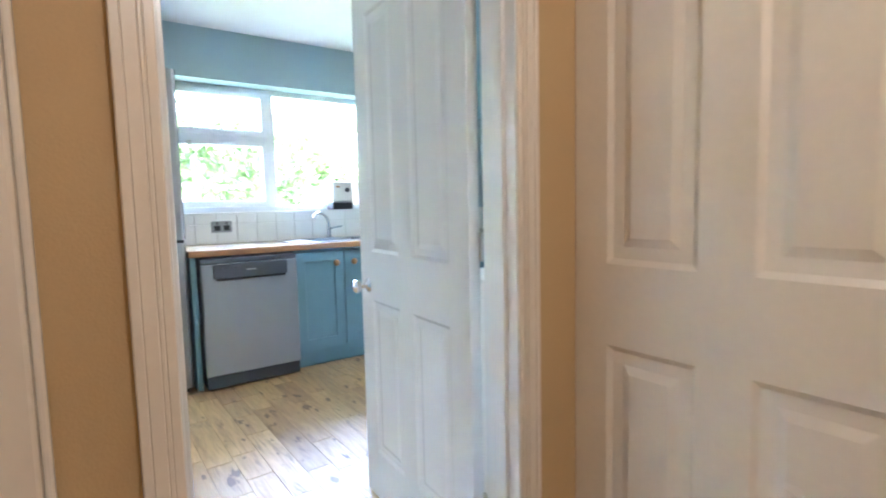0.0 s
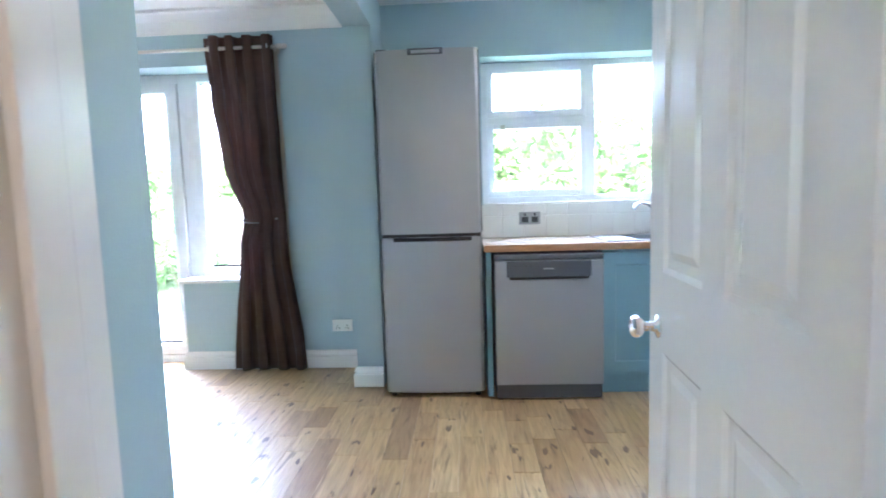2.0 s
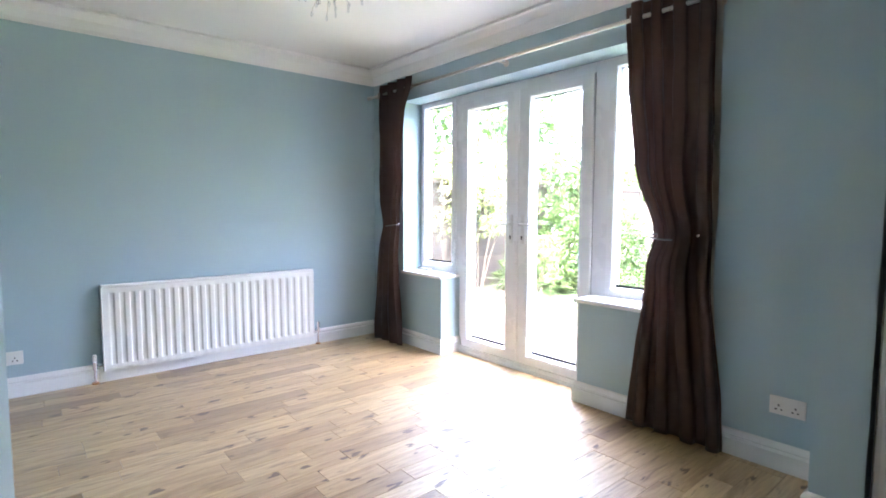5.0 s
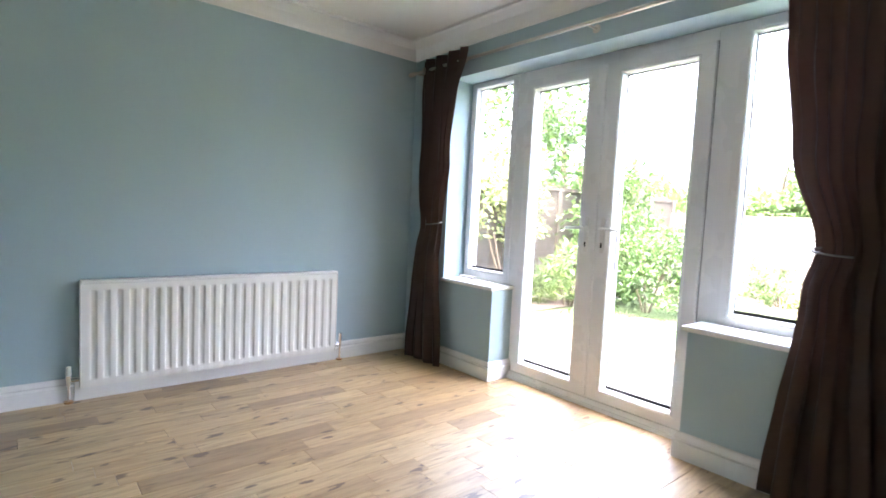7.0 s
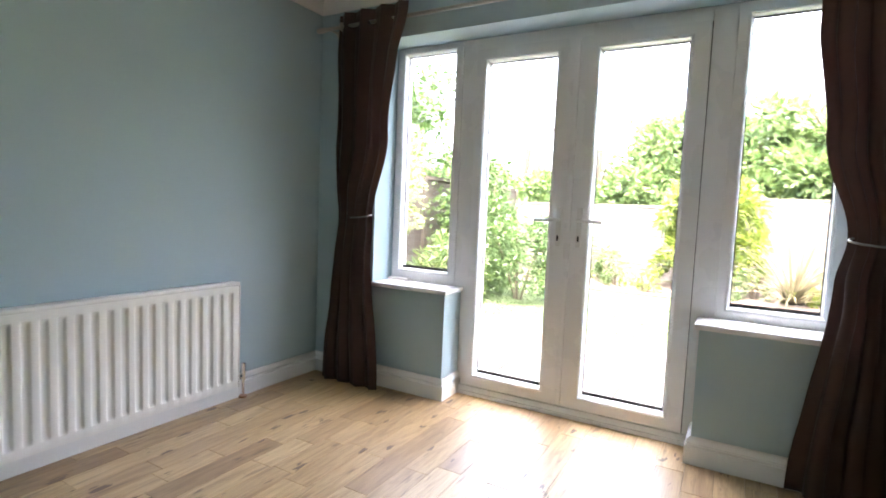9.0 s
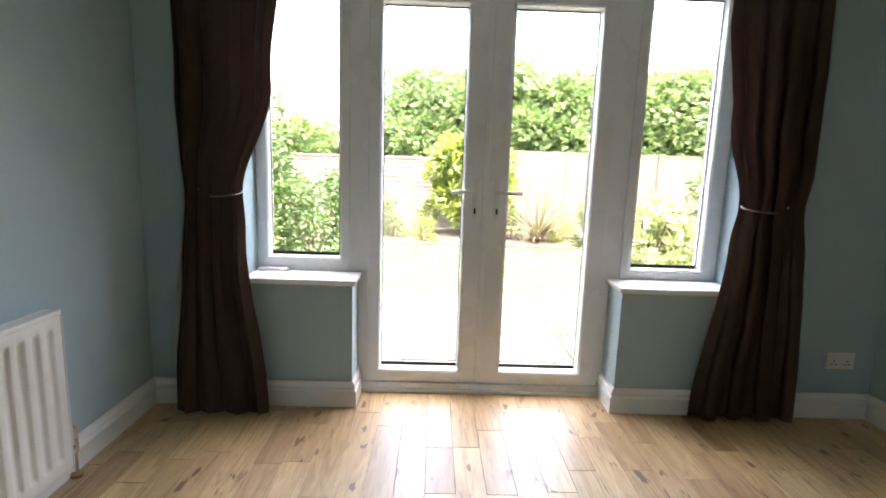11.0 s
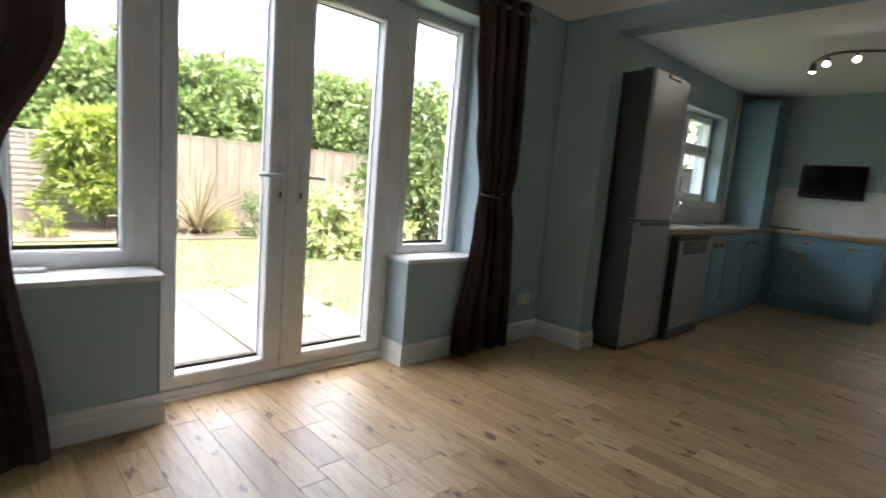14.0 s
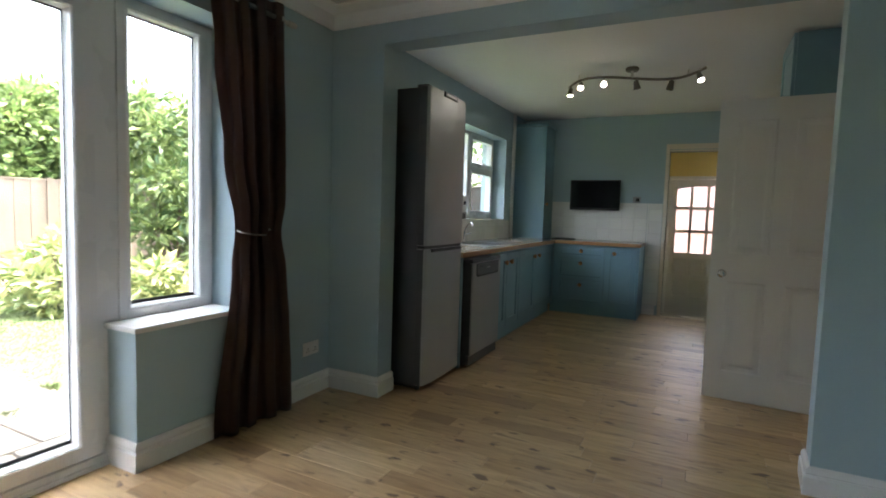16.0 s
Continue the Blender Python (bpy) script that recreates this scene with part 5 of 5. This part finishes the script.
solid("flower_bed", boxes([(-5.35, 4.65, 10.7, FB - 0.1, GZ - 0.02, GZ + 0.02), (1.6, 4.65, 7.6, 10.7, GZ - 0.02, GZ + 0.02), (-5.35, -4.45, 5.2, 10.7, GZ - 0.02, GZ + 0.02)]), SOIL, "bare soil planting bed round the lawn", "flower bed", kind="structure")

bush("golden_shrub", -1.36, 12.1, 0.84, 0.7, 1.5, LEAF_GOLD, 8500, 0.125, "rounded golden-green shrub by the back fence", "shrub", 4, 55, lift=0.32, spread=0.8, aspect=2.3)
bush("laurel_shrub", 1.05, 9.15, 0.55, 0.5, 0.88, LEAF_LAUREL, 1500, 0.17, "pale broad-leaved shrub at the lawn's edge", "shrub", 5, 40, aspect=2.6)
bush("green_shrub", -4.5, 9.3, 0.6, 0.6, 1.45, LEAF_MID, 4200, 0.085, "dark green leafy shrub before the side fence", "shrub", 16, 50)
bush("green_shrub", -3.65, 8.9, 0.62, 0.6, 1.15, LEAF_MID, 4200, 0.07, "dense mid-green shrub at the lawn's edge", "shrub", 6, 60)
bush("small_shrub", 0.75, 10.9, 0.3, 0.28, 0.75, LEAF_MID, 1500, 0.05, "small upright green shrub by the fence", "shrub", 7, 30)
bush("small_shrub", -3.2, 12.3, 0.5, 0.35, 0.8, LEAF_PALE, 1400, 0.06, "small leafy plant by the fence", "shrub", 17, 30)
bush("tall_shrub", 2.6, 9.3, 0.8, 0.8, 2.1, LEAF_PALE, 5200, 0.14, "tall leafy shrub against the side fence", "shrub", 8, 70, lift=0.65, spread=0.8, aspect=2.2)
bush("tall_shrub", 3.4, 9.7, 0.8, 0.7, 2.3, LEAF_MID, 3600, 0.12, "tall leafy shrub against the side fence", "shrub", 9, 90)
bush("laurel_shrub", 1.75, 8.3, 0.38, 0.35, 0.6, LEAF_LAUREL, 700, 0.17, "low pale broad-leaved shrub under the tall shrub", "shrub", 18, 20, aspect=2.6)
for k in range(9):
    x, y = (-4.1, -2.75, -2.2, -0.6, -0.95, 0.35, 1.45, -3.0, 0.05)[k], 11.0 + 0.9 * ((k * 5) % 9) / 9
    bush("bedding_plant", x, y, 0.24 + 0.04 * (k % 3), 0.22, 0.3 + 0.07 * (k % 4), (LEAF_PALE, LEAF_MID, LEAF_GOLD)[k % 3], 420, 0.06, "low leafy plant in the bed before the fence", "plant", 40 + k, 14)
bush("climber", -5.0, 7.4, 0.45, 0.7, 1.3, LEAF_LAUREL, 3200, 0.085, "pale climbing plant over the side fence", "climber", 10, 50, lift=0.95)
bush("climber", -4.95, 9.9, 0.55, 1.1, 2.2, LEAF_MID, 5500, 0.1, "green climbing plant over the side fence", "climber", 12, 80)
bush("fern_shrub", -4.5, 8.2, 0.5, 0.6, 0.85, LEAF_PALE, 1500, 0.15, "yellow-green arching plant in the bed", "shrub", 13, 40, aspect=5)

# strap-leaved plant
rs = random.Random(21)
ph = thing("strap_leaf_plant", (-0.1, 11.4, GZ), "bronze strap-leaved plant with arching leaves", "plant")
own = None
for k in range(130):
    a, l, e = rs.uniform(0, 6.28), rs.uniform(0.95, 1.5), rs.uniform(0.45, 1.4)
    bmx = bmesh.new()
    prev = None
    for i in range(7):
        u = i / 6
        r = l * u * math.cos(e) * (1 + 0.25 * u)
        z = GZ + l * (math.sin(e) * u - 0.45 * u * u * math.cos(e))
        w = 0.019 * (1 - 0.85 * u)
        c = Vector((-0.1 + r * math.cos(a), 11.4 + r * math.sin(a), z))
        s = Vector((-math.sin(a), math.cos(a), 0)) * w
        q = (bmx.verts.new(c + s), bmx.verts.new(c - s + Vector((0, 0, 0.006))))
        if prev:
            bmx.faces.new((prev[0], prev[1], q[1], q[0]))
        prev = q
    own = merge(own, bmx) if own else bmx
part("leaves", own, LEAF_BRONZE, ph)

# tall hedge of trees beyond the fence
rh = random.Random(31)
for k in range(13):
    x, y = -8.6 + 1.55 * k + rh.uniform(-0.3, 0.3), 14.6 + rh.uniform(-0.3, 0.6)
    top = 3.15 + 0.5 * noise.noise(Vector((k * 0.9, 3.1, 0))) + (-0.05 if k == 4 else 0.32 if k > 6 else 0.24 if k > 4 else -0.95)
    tree = thing("tree", (x, y, GZ), "dense leafy green tree behind the fence", "tree", "trees behind the fence")
    tr = tube([(x, y, GZ - 0.1), (x + 0.05, y, 0.9), (x - 0.05, y + 0.05, 1.9), (x, y, 2.8)], 0.07, 8)
    for q in range(6):
        a = q * 1.05 + k
        tr = tube([(x, y, 1.0 + 0.25 * q), (x + 0.5 * math.cos(a), y + 0.5 * math.sin(a), 1.5 + 0.3 * q), (x + 0.9 * math.cos(a), y + 0.8 * math.sin(a), 1.9 + 0.32 * q)], 0.022, 6, tr)
    part("trunk", tr, BARK, tree)
    leaf_part("crown", leaves(rh, 11500, clumps(rh, x, y, 0.3, 1.2, 1.0, top - 0.4, 105, 0.37), 0.165, 0.75, 1.8), LEAF, tree)
for k in range(4):
    x, y = -6.9 + rh.uniform(-0.3, 0.3), 5.6 + 1.7 * k
    tree = thing("tree", (x, y, GZ), "dense leafy green tree beyond the side fence", "tree", "trees behind the fence")
    part("trunk", tube([(x, y, GZ - 0.1), (x + 0.05, y, 1.2), (x, y, 2.6)], 0.07, 8), BARK, tree)
    leaf_part("crown", leaves(rh, 4200, clumps(rh, x, y, 0.6, 1.1, 1.0, 2.9 + rh.uniform(-0.4, 0.6), 90, 0.28), 0.12, 1.0, 1.9), LEAF_MID, tree)
for k in range(3):
    x, y = 6.3, 6.2 + 2.0 * k
    tree = thing("tree", (x, y, GZ), "dense leafy green tree beyond the side fence", "tree", "trees behind the fence")
    part("trunk", tube([(x, y, GZ - 0.1), (x + 0.05, y, 1.2), (x, y, 2.6)], 0.07, 8), BARK, tree)
    leaf_part("crown", leaves(rh, 4200, clumps(rh, x, y, 0.5, 1.2, 1.1, 3.1 + 0.3 * k, 90, 0.28), 0.12, 1.0, 1.9), LEAF, tree)

# ---- tiles ----
TS = 0.15
tile_meshes = {}


def tile_field(name, u0, u1, z0, z1, face, axis, label):
    t = thing(name, ((u0 + u1) / 2, face, z0) if axis == "y" else (face, (u0 + u1) / 2, z0), label, "tiles", kind="structure")
    part("grout", box(u0, u1, face - 0.003, face, z0, z1) if axis == "y" else box(face - 0.003, face, u0, u1, z0, z1), GROUT, t)
    z = z0
    while z < z1 - 0.01:
        h = min(TS, z1 - z)
        u = u0
        while u < u1 - 0.01:
            w = min(TS, u1 - u)
            key = (round(w, 3), round(h, 3), axis)
            if key not in tile_meshes:
                b = box(-w / 2 + 0.0012, w / 2 - 0.0012, -0.008, -0.001, -h / 2 + 0.0012, h / 2 - 0.0012, 0.0015, 1)
                if axis == "x":
                    bmesh.ops.rotate(b, verts=b.verts, cent=(0, 0, 0), matrix=Matrix.Rotation(-math.pi / 2, 3, "Z"))
                tile_meshes[key] = finish("tile", b, TILE)
            ob = new("tile", tile_meshes[key])
            ob.parent = t
            c = Vector((u + w / 2, face, z + h / 2)) if axis == "y" else Vector((face, u + w / 2, z + h / 2))
            ob.location = c - ORIGIN[t.name]
            u += TS
        z += TS


tile_field("tiles_north", 1.07, 3.99, 0.905, 1.13, NY, "y", "white glazed square tiles behind the sink")
tile_field("tiles_east", 2.845, 4.05, 0.905, 1.395, EX, "x", "white glazed square tiles below the television")
tile_field("tiles_east_end", 2.669, 2.843, 0.12, 1.395, EX, "x", "white glazed tiles between the worktop and the lobby door")

# ---- floor boards ----
rb = random.Random(77)
BW, BT = 0.118, 0.016
lengths = (0.26, 0.32, 0.40, 0.48, 0.58, 0.70, 0.85)
plank_meshes = {}


def plank_mesh(l):
    key = round(l, 3)
    if key not in plank_meshes:
        b = bmesh.new()
        c = 0.0009
        w, h = BW / 2 - 0.0005, l / 2 - 0.0009
        lo = [b.verts.new((x, y, -BT)) for x, y in ((-w, -h), (w, -h), (w, h), (-w, h))]
        mi = [b.verts.new((x, y, -c)) for x, y in ((-w, -h), (w, -h), (w, h), (-w, h))]
        hi = [b.verts.new((x, y, 0)) for x, y in ((-w + c, -h + c), (w - c, -h + c), (w - c, h - c), (-w + c, h - c))]
        for p, q in ((lo, mi), (mi, hi)):
            for i in range(4):
                b.faces.new((p[i], p[(i + 1) % 4], q[(i + 1) % 4], q[i]))
        b.faces.new(hi)
        plank_meshes[key] = finish("plank", b, OAK)
    return plank_meshes[key]


x = WX + BW / 2 - 0.03
while x < EX + BW / 2:
    y, end = SY - 0.06 - rb.uniform(0, 0.3), NY + 0.01
    if LX - 0.1 < x < RX + 0.1:
        end = 4.70
    while y < end - 0.02:
        l = rb.choice(lengths)
        if y + l > end:
            l = round(end - y, 2)
        if l < 0.05:
            break
        ob = new("plank", plank_mesh(l))
        ob.parent = floor
        ob.location = (x, y + l / 2, rb.uniform(-0.0004, 0.0))
        y += l
    x += BW
